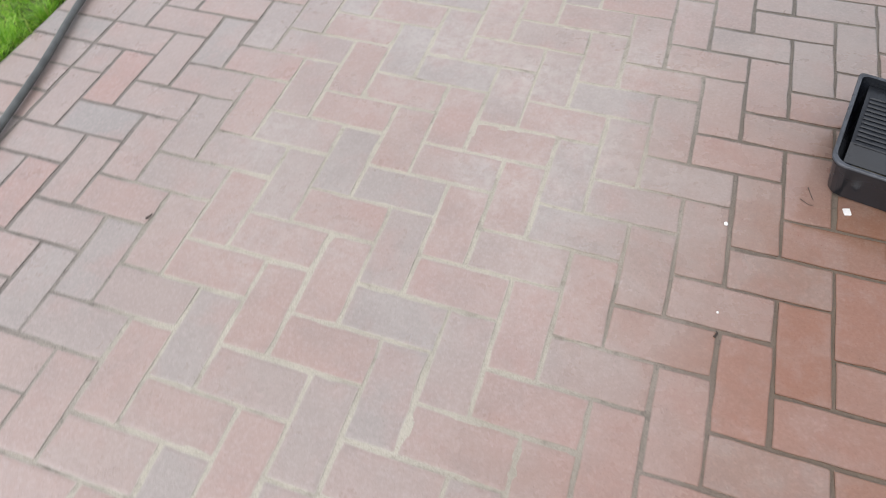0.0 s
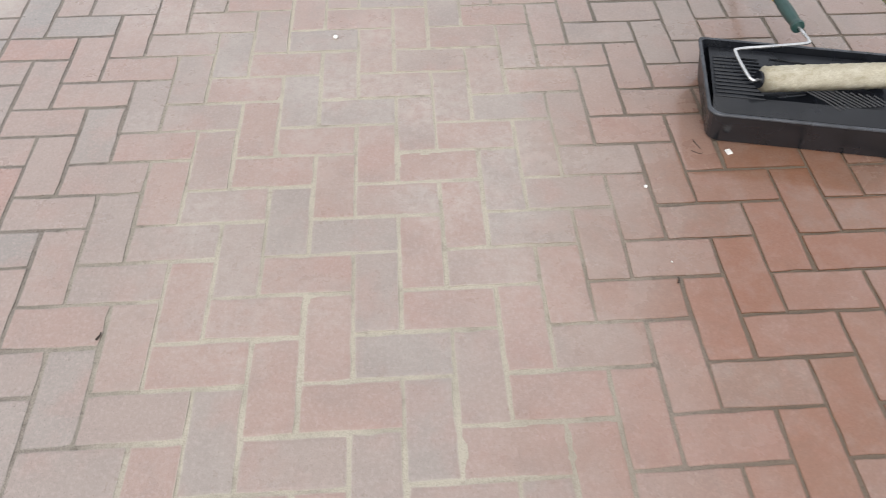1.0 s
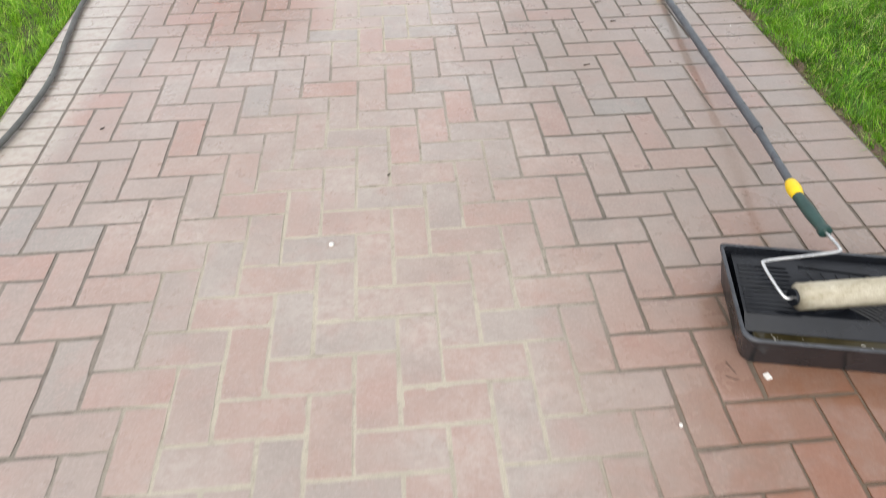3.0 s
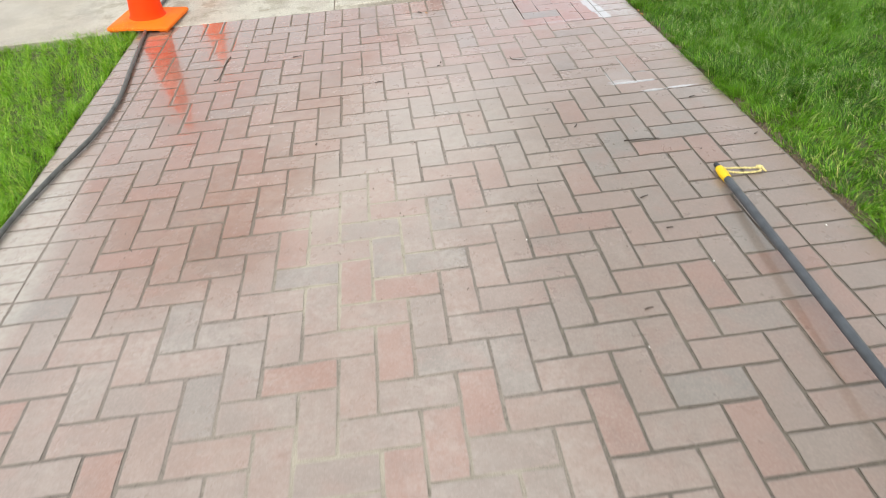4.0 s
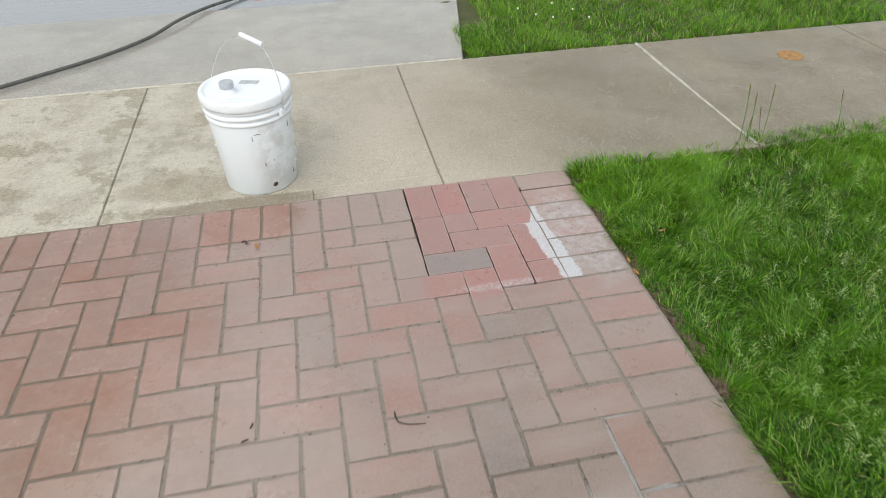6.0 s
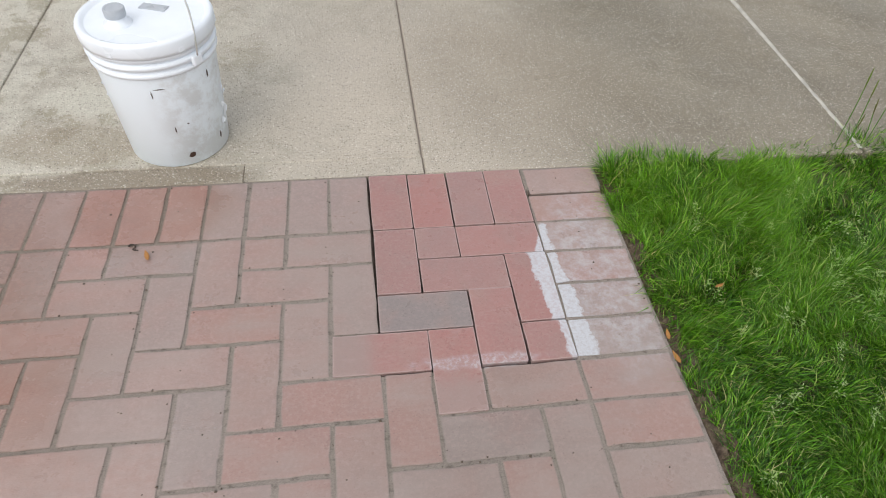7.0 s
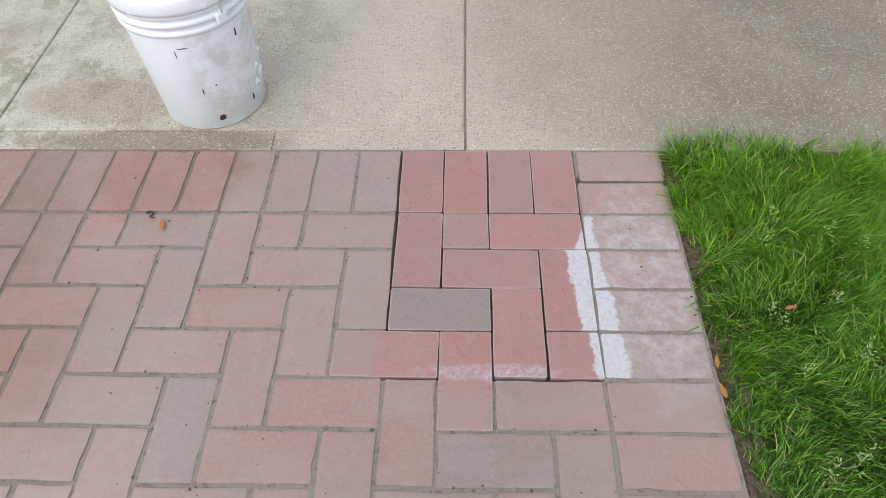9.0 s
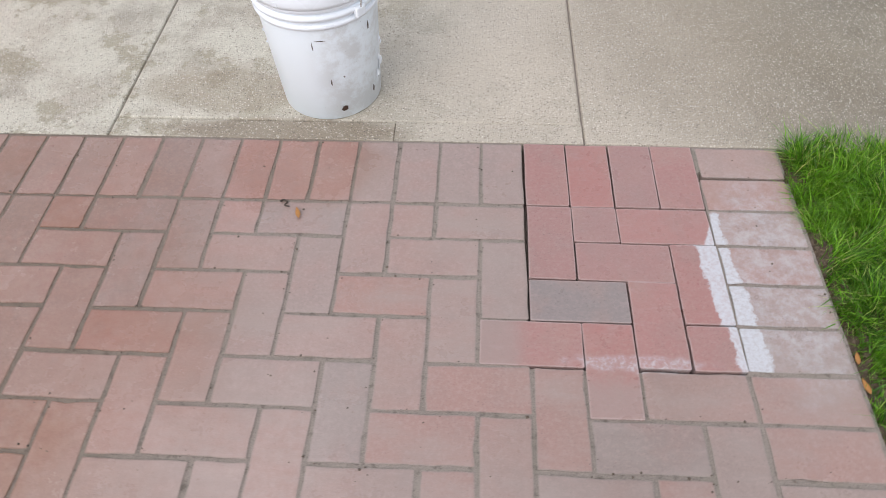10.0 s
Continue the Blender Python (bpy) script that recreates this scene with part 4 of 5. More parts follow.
def wall_patch(bm, a, z, w, h, lift, rough=0.3):
    """A small ragged patch on the pail's wall at angle a."""
    ring = []
    for i in range(9):
        t = 2 * math.pi * i / 9
        k = 1 + rng.uniform(-rough, rough)
        aa, zz = a + k * w * math.cos(t) / 0.14, z + k * h * math.sin(t)
        r = 0.130 + 0.016 * zz / 0.285 + 0.0008 + lift * max(0, math.cos(t)) ** 2
        ring.append(bm.verts.new((r * math.cos(aa), r * math.sin(aa), zz)))
    bm.faces.new(ring)
    return bm


for a, z, w, h in ((-66, 0.035, 0.010, 0.008), (-24, 0.05, 0.004, 0.012), (-28, 0.245, 0.0025, 0.011), (-88, 0.235, 0.0012, 0.012), (-80, 0.25, 0.014, 0.0011), (-76, 0.125, 0.0015, 0.009), (-62, 0.135, 0.0022, 0.003), (-10, 0.07, 0.003, 0.009)):
    part("scuff", wall_patch(bmesh.new(), radians(a), z, w, h, 0.0), DARK, pail, "black scuff")
for a, z, w, h in ((-8, 0.12, 0.014, 0.018), (-2, 0.095, 0.016, 0.02), (-14, 0.075, 0.012, 0.016), (5, 0.14, 0.012, 0.01), (-5, 0.17, 0.01, 0.012), (-170, 0.17, 0.008, 0.01), (-165, 0.21, 0.008, 0.008)):
    part("peeling_film", wall_patch(bmesh.new(), radians(a), z, w * 0.7, h * 0.7, 0.005, 0.6), WHITE_PLASTIC, pail, "peeling white film")

# ------------------------------------------------------------------ roller tray, roller, pole
tray = thing("roller_tray", (-0.283, -4.181, 0.0), -11.7, label="black plastic roller tray with ribbed ramp and sealer puddle", category="paint tray")
TW, TD, TH = 0.261, 0.153, 0.105


def tray_ring(half_x, half_y, z, r=0.013):
    pts = []
    for cx, cy, a0 in ((1, 1, 0), (-1, 1, 90), (-1, -1, 180), (1, -1, 270)):
        rad = 0.03 if cx < 0 and cy < 0 else r
        for i in range(5):
            a = radians(a0 + 90 * i / 4)
            pts.append((cx * (half_x - rad) + rad * math.cos(a), cy * (half_y - rad) + rad * math.sin(a)))
    return pts, z


bm = plate(bmesh.new(), [tray_ring(TW - 0.028, TD - 0.024, 0.0), tray_ring(TW - 0.024, TD - 0.02, 0.004), tray_ring(TW - 0.004, TD - 0.003, TH - 0.012), tray_ring(TW, TD, TH - 0.010), tray_ring(TW + 0.001, TD + 0.001, TH),
                         tray_ring(TW - 0.006, TD - 0.006, TH), tray_ring(TW - 0.009, TD - 0.009, TH - 0.012), tray_ring(TW - 0.024, TD - 0.021, 0.012)])
part("shell", bm, TRAY, tray)
# lighter grey lip that paints the highlight along the tray's edge
RIM = plain("worn_tray_rim", (0.05, 0.054, 0.062), 0.35, vary=0.5, scale=40)
bm = plate(bmesh.new(), [tray_ring(TW + 0.002, TD + 0.002, TH - 0.004), tray_ring(TW + 0.0025, TD + 0.0025, TH + 0.001), tray_ring(TW - 0.0015, TD - 0.0015, TH + 0.0022), tray_ring(TW - 0.006, TD - 0.006, TH + 0.0006)])
bmesh.ops.delete(bm, geom=[f for f in bm.faces if len(f.verts) > 4], context="FACES_ONLY")
part("rim", bm, RIM, tray, "paler rim with the edge highlight in its colour", True)
# ramp: upper ribbed deck, sloping facet, sealer well
deck = [(-0.150, 0.088), (-0.095, 0.086), (0.042, 0.074), (0.084, 0.050), (0.090, 0.030)]
bm = bmesh.new()
rows = []
for d, z in deck:
    hx = TW - 0.026 + 0.012 * (z / TH)
    rows.append([bm.verts.new((x, -d * 0.94, z)) for x in (-hx + 0.012, -hx + 0.016, hx - 0.034, hx - 0.03)])
for a, b in zip(rows, rows[1:]):
    for i in range(3):
        bm.faces.new((a[i], a[i + 1], b[i + 1], b[i]))
low = [[bm.verts.new((v.co.x, v.co.y, 0.010)) for v in (r[0], r[-1])] for r in rows]
for i, (a, b) in enumerate(zip(rows, rows[1:])):
    bm.faces.new((a[0], b[0], low[i + 1][0], low[i][0]))
    bm.faces.new((a[-1], low[i][1], low[i + 1][1], b[-1]))
ramp = part("ramp", bm, TRAY, tray, "ribbed draining ramp")


def deck_z(d):
    for (d0, z0), (d1, z1) in zip(deck, deck[1:]):
        if d0 <= d <= d1:
            return z0 + (z1 - z0) * (d - d0) / (d1 - d0)
    return deck[-1][1]


def rib(x0, d0, x1, d1, r=0.0022):
    line = [Vector((x0 + (x1 - x0) * t, -(d0 + (d1 - d0) * t) * 0.94, deck_z(d0 + (d1 - d0) * t) + 0.0012)) for t in (0, 0.34, 0.67, 1)]
    part("rib", tube(bmesh.new(), line, r, 6), TRAY, ramp)


for i in range(12):
    d = -0.108 + i * 0.0138
    rib(-0.224, d, -0.108 + 0.003 * (i % 3), d, 0.0030)
for i in range(11):
    rib(-0.02 + i * 0.0195, -0.02 + 0.001 * i, 0.085 + i * 0.0125, 0.052 - 0.003 * i, 0.0026)
for i in range(7):
    rib(-0.03 + i * 0.026, -0.03, -0.06 + i * 0.034, -0.10)
rib(-0.07, 0.032, 0.0, 0.012, 0.003)
rib(-0.075, -0.118, 0.09, -0.105, 0.003)
SEALER = plain("milky_sealer", (0.045, 0.036, 0.014), 0.12, vary=0.5, scale=10, bump=0.0)
bm = bmesh.new()
box(bm, -0.212, 0.214, -0.134, -0.078, 0.011, 0.049, 0.003)
part("sealer", bm, SEALER, tray, "brown pool of liquid sealer")
rng = random.Random(8)
FOAM = plain("dried_sealer", (0.62, 0.60, 0.54), 0.4, vary=0.3, scale=80)
for i in range(26):
    x, s = rng.choice([-0.17, -0.15, -0.12, -0.165, 0.05, 0.14, 0.19]) + rng.uniform(-0.02, 0.02), rng.uniform(0.0012, 0.0036)
    bm = bmesh.new()
    bmesh.ops.create_icosphere(bm, subdivisions=1, radius=1, matrix=Matrix.Translation((x, -0.102 + rng.uniform(-0.02, 0.018), 0.0492)) @ Matrix.Rotation(rng.uniform(0, 3.1), 4, 'Z') @ Matrix.Diagonal((s * 1.8, s * 0.5, 0.0010, 1)))
    part("foam_fleck", bm, FOAM, tray, "pale dried fleck")

roller = thing("paint_roller", (0, 0, 0), 0, label="long-handled paint roller with soiled cream nap resting in the tray", category="paint roller")
ax0, ax1 = Vector((-0.420, -4.185, 0.127)), Vector((-0.058, -4.183, 0.124))
bm = bmesh.new()
nring, nseg = 40, 28
rr = random.Random(4)
side = (ax1 - ax0).normalized()
v1 = side.cross(Vector((0, 0, 1))).normalized()
v2 = v1.cross(side)
rings = []
for i in range(nring + 1):
    t = i / nring
    e = min(t, 1 - t) * (ax1 - ax0).length
    r0 = 0.0325 * (0.72 + 0.28 * min(1, (e / 0.008)) ** 0.5)
    rings.append([bm.verts.new(ax0.lerp(ax1, t) + (r0 + rr.uniform(-0.0011, 0.0011)) * (math.cos(a) * v1 + math.sin(a) * v2)) for a in (2 * math.pi * j / nseg for j in range(nseg))])
for a, b in zip(rings, rings[1:]):
    for j in range(nseg):
        bm.faces.new((a[j], a[(j + 1) % nseg], b[(j + 1) % nseg], b[j]))
bm.faces.new(rings[0][::-1])
bm.faces.new(rings[-1])
part("nap_sleeve", bm, NAP, roller, "soiled cream nap sleeve", True)
part("end_cap", tube(bmesh.new(), [ax0 - side * 0.006, ax0 + side * 0.004], 0.021, 20), TRAY, roller, "dark end cap")
wire = [(-0.424, -4.186, 0.127), (-0.440, -4.188, 0.128), (-0.449, -4.17, 0.131), (-0.457, -4.095, 0.140), (-0.444, -4.080, 0.141), (-0.36, -4.074, 0.141), (-0.262, -4.066, 0.141), (-0.250, -4.055, 0.142), (-0.250, -4.03, 0.141), (-0.252, -3.985, 0.138)]
part("wire_frame", tube(bmesh.new(), smooth_line(wire, 6), 0.0042, 10), STEEL, roller, "bright bent wire frame", True)
P_GRIP0, P_GRIP1 = Vector((-0.253, -3.995, 0.139)), Vector((-0.247, -3.842, 0.128))
grip = lambda t: 0.78 + 0.28 * math.sin(min(1, t * 1.1) * 2.6) + (0.30 if t < 0.07 else 0)
part("grip", tube(bmesh.new(), straight(P_GRIP0, P_GRIP1, 16), 0.0155, 18, grip), GREEN_GRIP, roller, "dark green moulded grip", True)
P_YEL = Vector((-0.233, -3.775, 0.120))
part("collar", tube(bmesh.new(), straight(P_GRIP1, P_YEL, 8), 0.0185, 18, lambda t: 0.8 + 0.25 * math.sin(t * 3.14)), YELLOW, roller, "yellow locking collar", True)
P_MID, P_TIP = Vector((-0.186, -3.47, 0.090)), Vector((-0.084, -2.235, 0.016))
part("inner_pole", tube(bmesh.new(), straight(P_YEL, P_MID, 4), 0.0112, 16), POLE, roller, "slim dark pole section", True)
part("outer_pole", tube(bmesh.new(), straight(P_MID, P_TIP + (P_MID - P_TIP).normalized() * 0.06, 6), 0.0135, 16), POLE, roller, smooth=True)
part("ferrule", tube(bmesh.new(), straight(P_MID + (P_MID - P_TIP).normalized() * 0.012, P_MID - (P_MID - P_TIP).normalized() * 0.02, 2), 0.0148, 16), POLE, roller, smooth=True)
back = (P_MID - P_TIP).normalized()
part("end_collar", tube(bmesh.new(), straight(P_TIP + back * 0.022, P_TIP + back * 0.10, 6), 0.0162, 16, lambda t: 0.9 + 0.12 * math.sin(t * 3.14)), YELLOW, roller, "yellow end collar", True)
part("end_tip", tube(bmesh.new(), straight(P_TIP - back * 0.012, P_TIP + back * 0.024, 4), 0.0115, 14, lambda t: 0.75 + 0.25 * t), TRAY, roller, "black hanging tip", True)
cord = [(-0.086, -2.23, 0.020), (-0.06, -2.245, 0.010), (-0.02, -2.25, 0.008), (0.03, -2.262, 0.008), (0.052, -2.268, 0.010), (0.054, -2.285, 0.008), (0.02, -2.288, 0.007), (-0.04, -2.275, 0.007), (-0.082, -2.25, 0.012)]
cl = smooth_line(cord, 8)
part("cord", tube(bmesh.new(), cl, 0.0042, 7, lambda t: 0.9 + 0.22 * math.sin(t * 160)), ROPE, roller, "twisted pale yellow cord loop", True)
part("knot", tube(bmesh.new(), smooth_line([(0.048, -2.264, 0.010), (0.060, -2.270, 0.014), (0.066, -2.280, 0.010), (0.072, -2.292, 0.006)], 5), 0.0075, 8, lambda t: 1.1 - 0.7 * t), ROPE, roller, "frayed cord knot", True)

# ------------------------------------------------------------------ stone edging by the verge
for i in range(4):
    edging = thing("edging_stone", (-3.80 + 0.01 * i, 2.06 + 0.20 * i, 0.0), 88 + rng.uniform(-5, 5), label="rough brown stone block edging a planting bed", category="edging stone", group="edging stones")
    bm = bmesh.new()
    box(bm, -0.095, 0.095, -0.11, 0.11, -0.04, 0.15, 0.02)
    for v in bm.verts:
        v.co += Vector(noise.noise_vector(v.co * 9 + Vector((i * 3, 0, 0)))) * 0.014
    part("block", bm, STONE, edging)

# ------------------------------------------------------------------ litter on the paving
rng = random.Random(31)


def twig(points, r, label="small dark twig lying on the bricks"):
    t = thing("twig", label=label, category="twig")
    part("stem", tube(bmesh.new(), smooth_line([(x, y, r + 0.001) for x, y in points], 5), r, 6, lambda u: 1.1 - 0.5 * u), BARK, t, smooth=True)


twig([(-0.598, -1.022), (-0.594, -1.052), (-0.57, -1.066), (-0.528, -1.073)], 0.0017, "thin curved dark twig lying on the bricks")
twig([(-0.332, -1.962), (-0.29, -1.966), (-0.25, -1.965), (-0.196, -1.975)], 0.0025, "long dark straight twig lying on the bricks")
twig([(-0.575, -4.262), (-0.568, -4.285), (-0.564, -4.296)], 0.0009, "tiny dark plant scrap lying by the tray")
twig([(-0.590, -4.300), (-0.572, -4.312), (-0.562, -4.309)], 0.0008, "tiny dark plant scrap lying by the tray")
twig([(-2.04, -0.60), (-2.055, -0.72), (-2.06, -0.86), (-2.07, -0.905), (-2.085, -0.90)], 0.0018, "thin dark wire-like twig in a joint")
for x, y, l, a in ((-1.677, -0.703, 0.045, 5), (-0.477, -1.795, 0.03, 60), (-0.39, -2.347, 0.03, 20), (-0.373, -2.534, 0.022, 0), (-0.569, -2.881, 0.026, 10), (-1.26, -1.146, 0.035, 3), (-0.957, -1.033, 0.018, 15), (-1.543, -1.694, 0.012, 80), (0.07, -1.66, 0.03, 12), (0.172, -2.02, 0.02, 30), (-1.34, -3.486, 0.012, 50), (-1.957, -4.759, 0.018, 70), (-2.298, -3.146, 0.016, 40), (-0.732, -4.69, 0.014, 80), (-0.944, -0.99, 0.016, 75)):
    c, s = math.cos(radians(a)) * l / 2, math.sin(radians(a)) * l / 2
    twig([(x - c, y - s), (x + 0.003, y + 0.002), (x + c, y + s)], 0.0021, "short dark plant scrap lying on the bricks")


def pebble(x, y, s, label="small white stone chip lying on the bricks"):
    bm = bmesh.new()
    s *= 0.7
    bmesh.ops.create_icosphere(bm, subdivisions=2, radius=s)
    for v in bm.verts:
        v.co *= 1 + 0.35 * noise.noise(v.co * 80 + Vector((x * 10, y * 10, 0)))
        v.co.z = v.co.z * 0.75 + s * 0.7
    ob = link_mesh("stone_chip", bm, PEBBLE, True)
    ob.location = (x, y, 0)
    tagged(ob, label, "stone chip")


for x, y, s in ((-0.736, -4.415, 0.006), (-1.507, -3.785, 0.0105), (-0.732, -4.64, 0.0035), (-0.835, -2.503, 0.004), (-0.62, -3.02, 0.003), (0.10, -2.62, 0.004), (-1.97, -0.475, 0.008), (0.235, -3.79, 0.008), (-0.31, -2.72, 0.004)):
    pebble(x, y, s)
bm = bmesh.new()
box(bm, -0.0072, 0.0072, -0.0085, 0.0085, 0.0, 0.004, 0.001)
chip = link_mesh("stone_chip", bm, PEBBLE)
chip.matrix_world = pose(-0.496, -4.31, 0.0, 0, 0, 14)
tagged(chip, "flat square white chip lying near the tray", "stone chip")


def leaf(x, y, s, turn, label):
    bm = bmesh.new()
    n = 8
    mid, lo, hi = [], [], []
    for i in range(n + 1):
        t = i / n
        w = s * 0.15 * math.sin(math.pi * t ** 0.8)
        z = 0.004 + 0.3 * s * (t - 0.5) ** 2
        mid.append(bm.verts.new((s * (t - 0.5), 0, z)))
        lo.append(bm.verts.new((s * (t - 0.5), -w, z + w * 0.5)))
        hi.append(bm.verts.new((s * (t - 0.5), w, z + w * 0.35)))
    for i in range(n):
        bm.faces.new((lo[i], lo[i + 1], mid[i + 1], mid[i]))
        bm.faces.new((mid[i], mid[i + 1], hi[i + 1], hi[i]))
    ob = link_mesh("dry_leaf", bm, LEAF, True)
    sol = ob.modifiers.new("thickness", "SOLIDIFY")
    sol.thickness = 0.0006
    ob.matrix_world = pose(x, y, 0.001, 0, 0, turn)
    tagged(ob, label, "leaf")


leaf(-0.944, -0.25, 0.036, 110, "small curled orange dry leaf on the bricks")
leaf(0.214, -0.585, 0.03, 80, "orange dry leaf caught at the lawn edge")
leaf(0.211, -0.645, 0.034, 100, "orange dry leaf caught at the lawn edge")
leaf(0.39, -0.46, 0.03, 20, "brown dry leaf fallen in the grass")
twig([(-0.992, -0.214), (-0.985, -0.209), (-0.976, -0.216), (-0.980, -0.226), (-0.968, -0.229)], 0.0022, "curled brown plant scrap on the bricks")

# tall grass stalks at the sidewalk edge
for x, y, h in ((0.99, 0.06, 0.27), (1.02, 0.05, 0.22), (1.10, 0.07, 0.25), (1.06, 0.04, 0.16), (1.45, 0.07, 0.18), (2.0, 0.08, 0.2), (0.97, 0.0, 0.15)):
    stalk = thing("grass_stalk", (x, y, -0.03), label="tall thin grass stalk with a brown seed spike", category="grass")
    lx, ly = rng.uniform(-0.03, 0.03), rng.uniform(-0.02, 0.03)
    line = smooth_line([(0, 0, 0), (lx * 0.3, ly * 0.3, h * 0.5), (lx, ly, h)], 5)
    part("stem", tube(bmesh.new(), line, 0.0012, 5), BLADE, stalk)
    part("spike", tube(bmesh.new(), straight(line[-3], line[-1] + Vector((lx * 0.1, 0, 0.02)), 6), 0.0016, 6, lambda t: 0.4 + math.sin(3.0 * t + 0.1)), STRAW, stalk, "thin brown seed spike")

# clover flowers in the verge and one dandelion in the lawn
for x, y in ((0.62, 1.62), (0.70, 1.55), (0.86, 1.66), (0.9, 1.5), (0.55, 1.75), (0.78, 1.8)):
    fl = thing("clover_flower", (x, y, -0.02), label="small white clover flower in the verge grass", category="flower", group="clover flowers")
    part("stem", tube(bmesh.new(), straight((0, 0, 0), (0, 0.005, 0.075), 3), 0.001, 5), BLADE, fl)
    bm = bmesh.new()
    bmesh.ops.create_icosphere(bm, subdivisions=2, radius=0.006, matrix=Matrix.Translation((0, 0.005, 0.08)))
    for v in bm.verts:
        v.co += Vector(noise.noise_vector(v.co * 300)) * 0.003
    part("blossom", bm, PEBBLE, fl)
fl = thing("dandelion", (-2.87, -2.77, -0.02), label="yellow dandelion flower in the lawn", category="flower")
part("stem", tube(bmesh.new(), straight((0, 0, 0), (0, 0.004, 0.06), 3), 0.0015, 6), BLADE, fl)
bm = bmesh.new()
for ring_r, zz, cnt in ((0.016, 0.062, 14), (0.011, 0.066, 10), (0.006, 0.069, 7)):
    for i in range(cnt):
        a = 2 * math.pi * i / cnt
        d = Vector((math.cos(a), math.sin(a), 0.15))
        s = Vector((-d.y, d.x, 0)) * 0.003
        o = Vector((0, 0.004, zz))
        bm.faces.new([bm.verts.new(o), bm.verts.new(o + d * ring_r * 0.7 - s), bm.verts.new(o + d * ring_r), bm.verts.new(o + d * ring_r * 0.7 + s)])
part("blossom", bm, YELLOW, fl, "yellow petals")

# ------------------------------------------------------------------ pavers (last)
GAP = 0.0082
GREYS = "H-9,17 V-5,19 V-3,17 H-2,18 H-1,17 H-10,10 V-8,14 V-16,10 V-13,3 V-12,2 H-17,9 H-10,2 V-8,6 H-14,2 V-16,2 H-15,43 H-11,39 V-16,42 V-21,39 H-23,43 V-16,38 H-15,39 H-14,46 V-21,47 V-20,46 H-14,34 V-8,42 H-7,47 V-13,47 L38 L36 L40 S-13 V-2,22 H-6,30 V-10,28 H-12,24 H-19,33 V-19,25".split()
REDS = "V-18,16 H-18,18 H-19,15 V-16,14 V-18,12 H-3,19 V-6,20 H-12,4 V-11,1 H-8,4 H-11,7 V-9,7 H-7,7 H-17,45 V-15,45 H-13,45 V-11,45 H-16,44 V-18,44 H-16,40 V-9,47 V-7,45 V-5,43 H-5,45 V-6,40 H-6,46 V-17,39 H-21,45 H-18,46 H-15,47 H-12,12 S-9 S-10 S-11 R1 R3 R6 R7 R9 V-10,20 H-15,25 V-20,30 H-9,33".split()
NEW = "S-1 S-2 S-3 S-4 V-4,2 V-3,1 H-2,2 H-3,3 V-1,3 V-2,4 H-5,5 V-3,5 H-1,5".split()
NEWGREY = ["H-4,4"]

mesh_cache = {}


def paver_mesh(w, d, mat, crown, kind):
    """A worn paver w by d, slightly crowned, with a ragged, chipped edge, centred, its top at z = 0. kind picks one of six casts."""
    key = (round(w, 4), round(d, 4), mat.name, kind)
    if key not in mesh_cache:
        r = random.Random(repr(key))
        ragged = 0.0005 if "clean" in mat.name else 0.0013
        x, y = w / 2, d / 2
        top = []
        nx, ny = (6, 4) if w > d else (4, 6)
        for (ax, ay), (bx, by), n in (((-x, -y), (x, -y), nx), ((x, -y), (x, y), ny), ((x, y), (-x, y), nx), ((-x, y), (-x, -y), ny)):
            cut = r.uniform(0.001, 0.0028)
            ux, uy = (bx - ax) / math.hypot(bx - ax, by - ay), (by - ay) / math.hypot(bx - ax, by - ay)
            ends = [(ax + ux * cut, ay + uy * cut), (bx - ux * cut, by - uy * cut)]
            for q in range(n):
                f = q / (n - 1)
                inn = r.uniform(-ragged, ragged) + (r.uniform(0.001, 0.003) if ragged > 0.001 and r.random() < 0.07 else 0)
                top.append((ends[0][0] + (ends[1][0] - ends[0][0]) * f - uy * inn, ends[0][1] + (ends[1][1] - ends[0][1]) * f + ux * inn))
        m = len(top)
        v = [(px, py, -0.05) for px, py in top] + [(px, py, -crown) for px, py in top]
        v += [(px * (1 - 0.007 / x), py * (1 - 0.007 / y), 0.0) for px, py in top]
        f = [(a + q, a + (q + 1) % m, a + m + (q + 1) % m, a + m + q) for a in (0, m) for q in range(m)] + [tuple(range(2 * m, 3 * m))]
        me = bpy.data.meshes.new("brick")
        me.from_pydata(v, [], f)
        me.attributes.new("rim", "FLOAT", "POINT").data.foreach_set("value", [1.0] * (2 * m) + [0.0] * m)
        me.materials.append(mat)
        mesh_cache[key] = me
    return mesh_cache[key]


walk_bed = thing("brick_walk", label="herringbone walk of weathered red and grey brick pavers", category="brick paving", kind="structure")
edge_row = thing("brick_border", label="soldier border of weathered brick pavers along the walk", category="brick paving", kind="structure")
patch = thing("mended_patch", label="freshly relaid clean red pavers with open dark joints", category="brick paving", kind="structure")

rng = random.Random(77)
loose = {}
cells = []


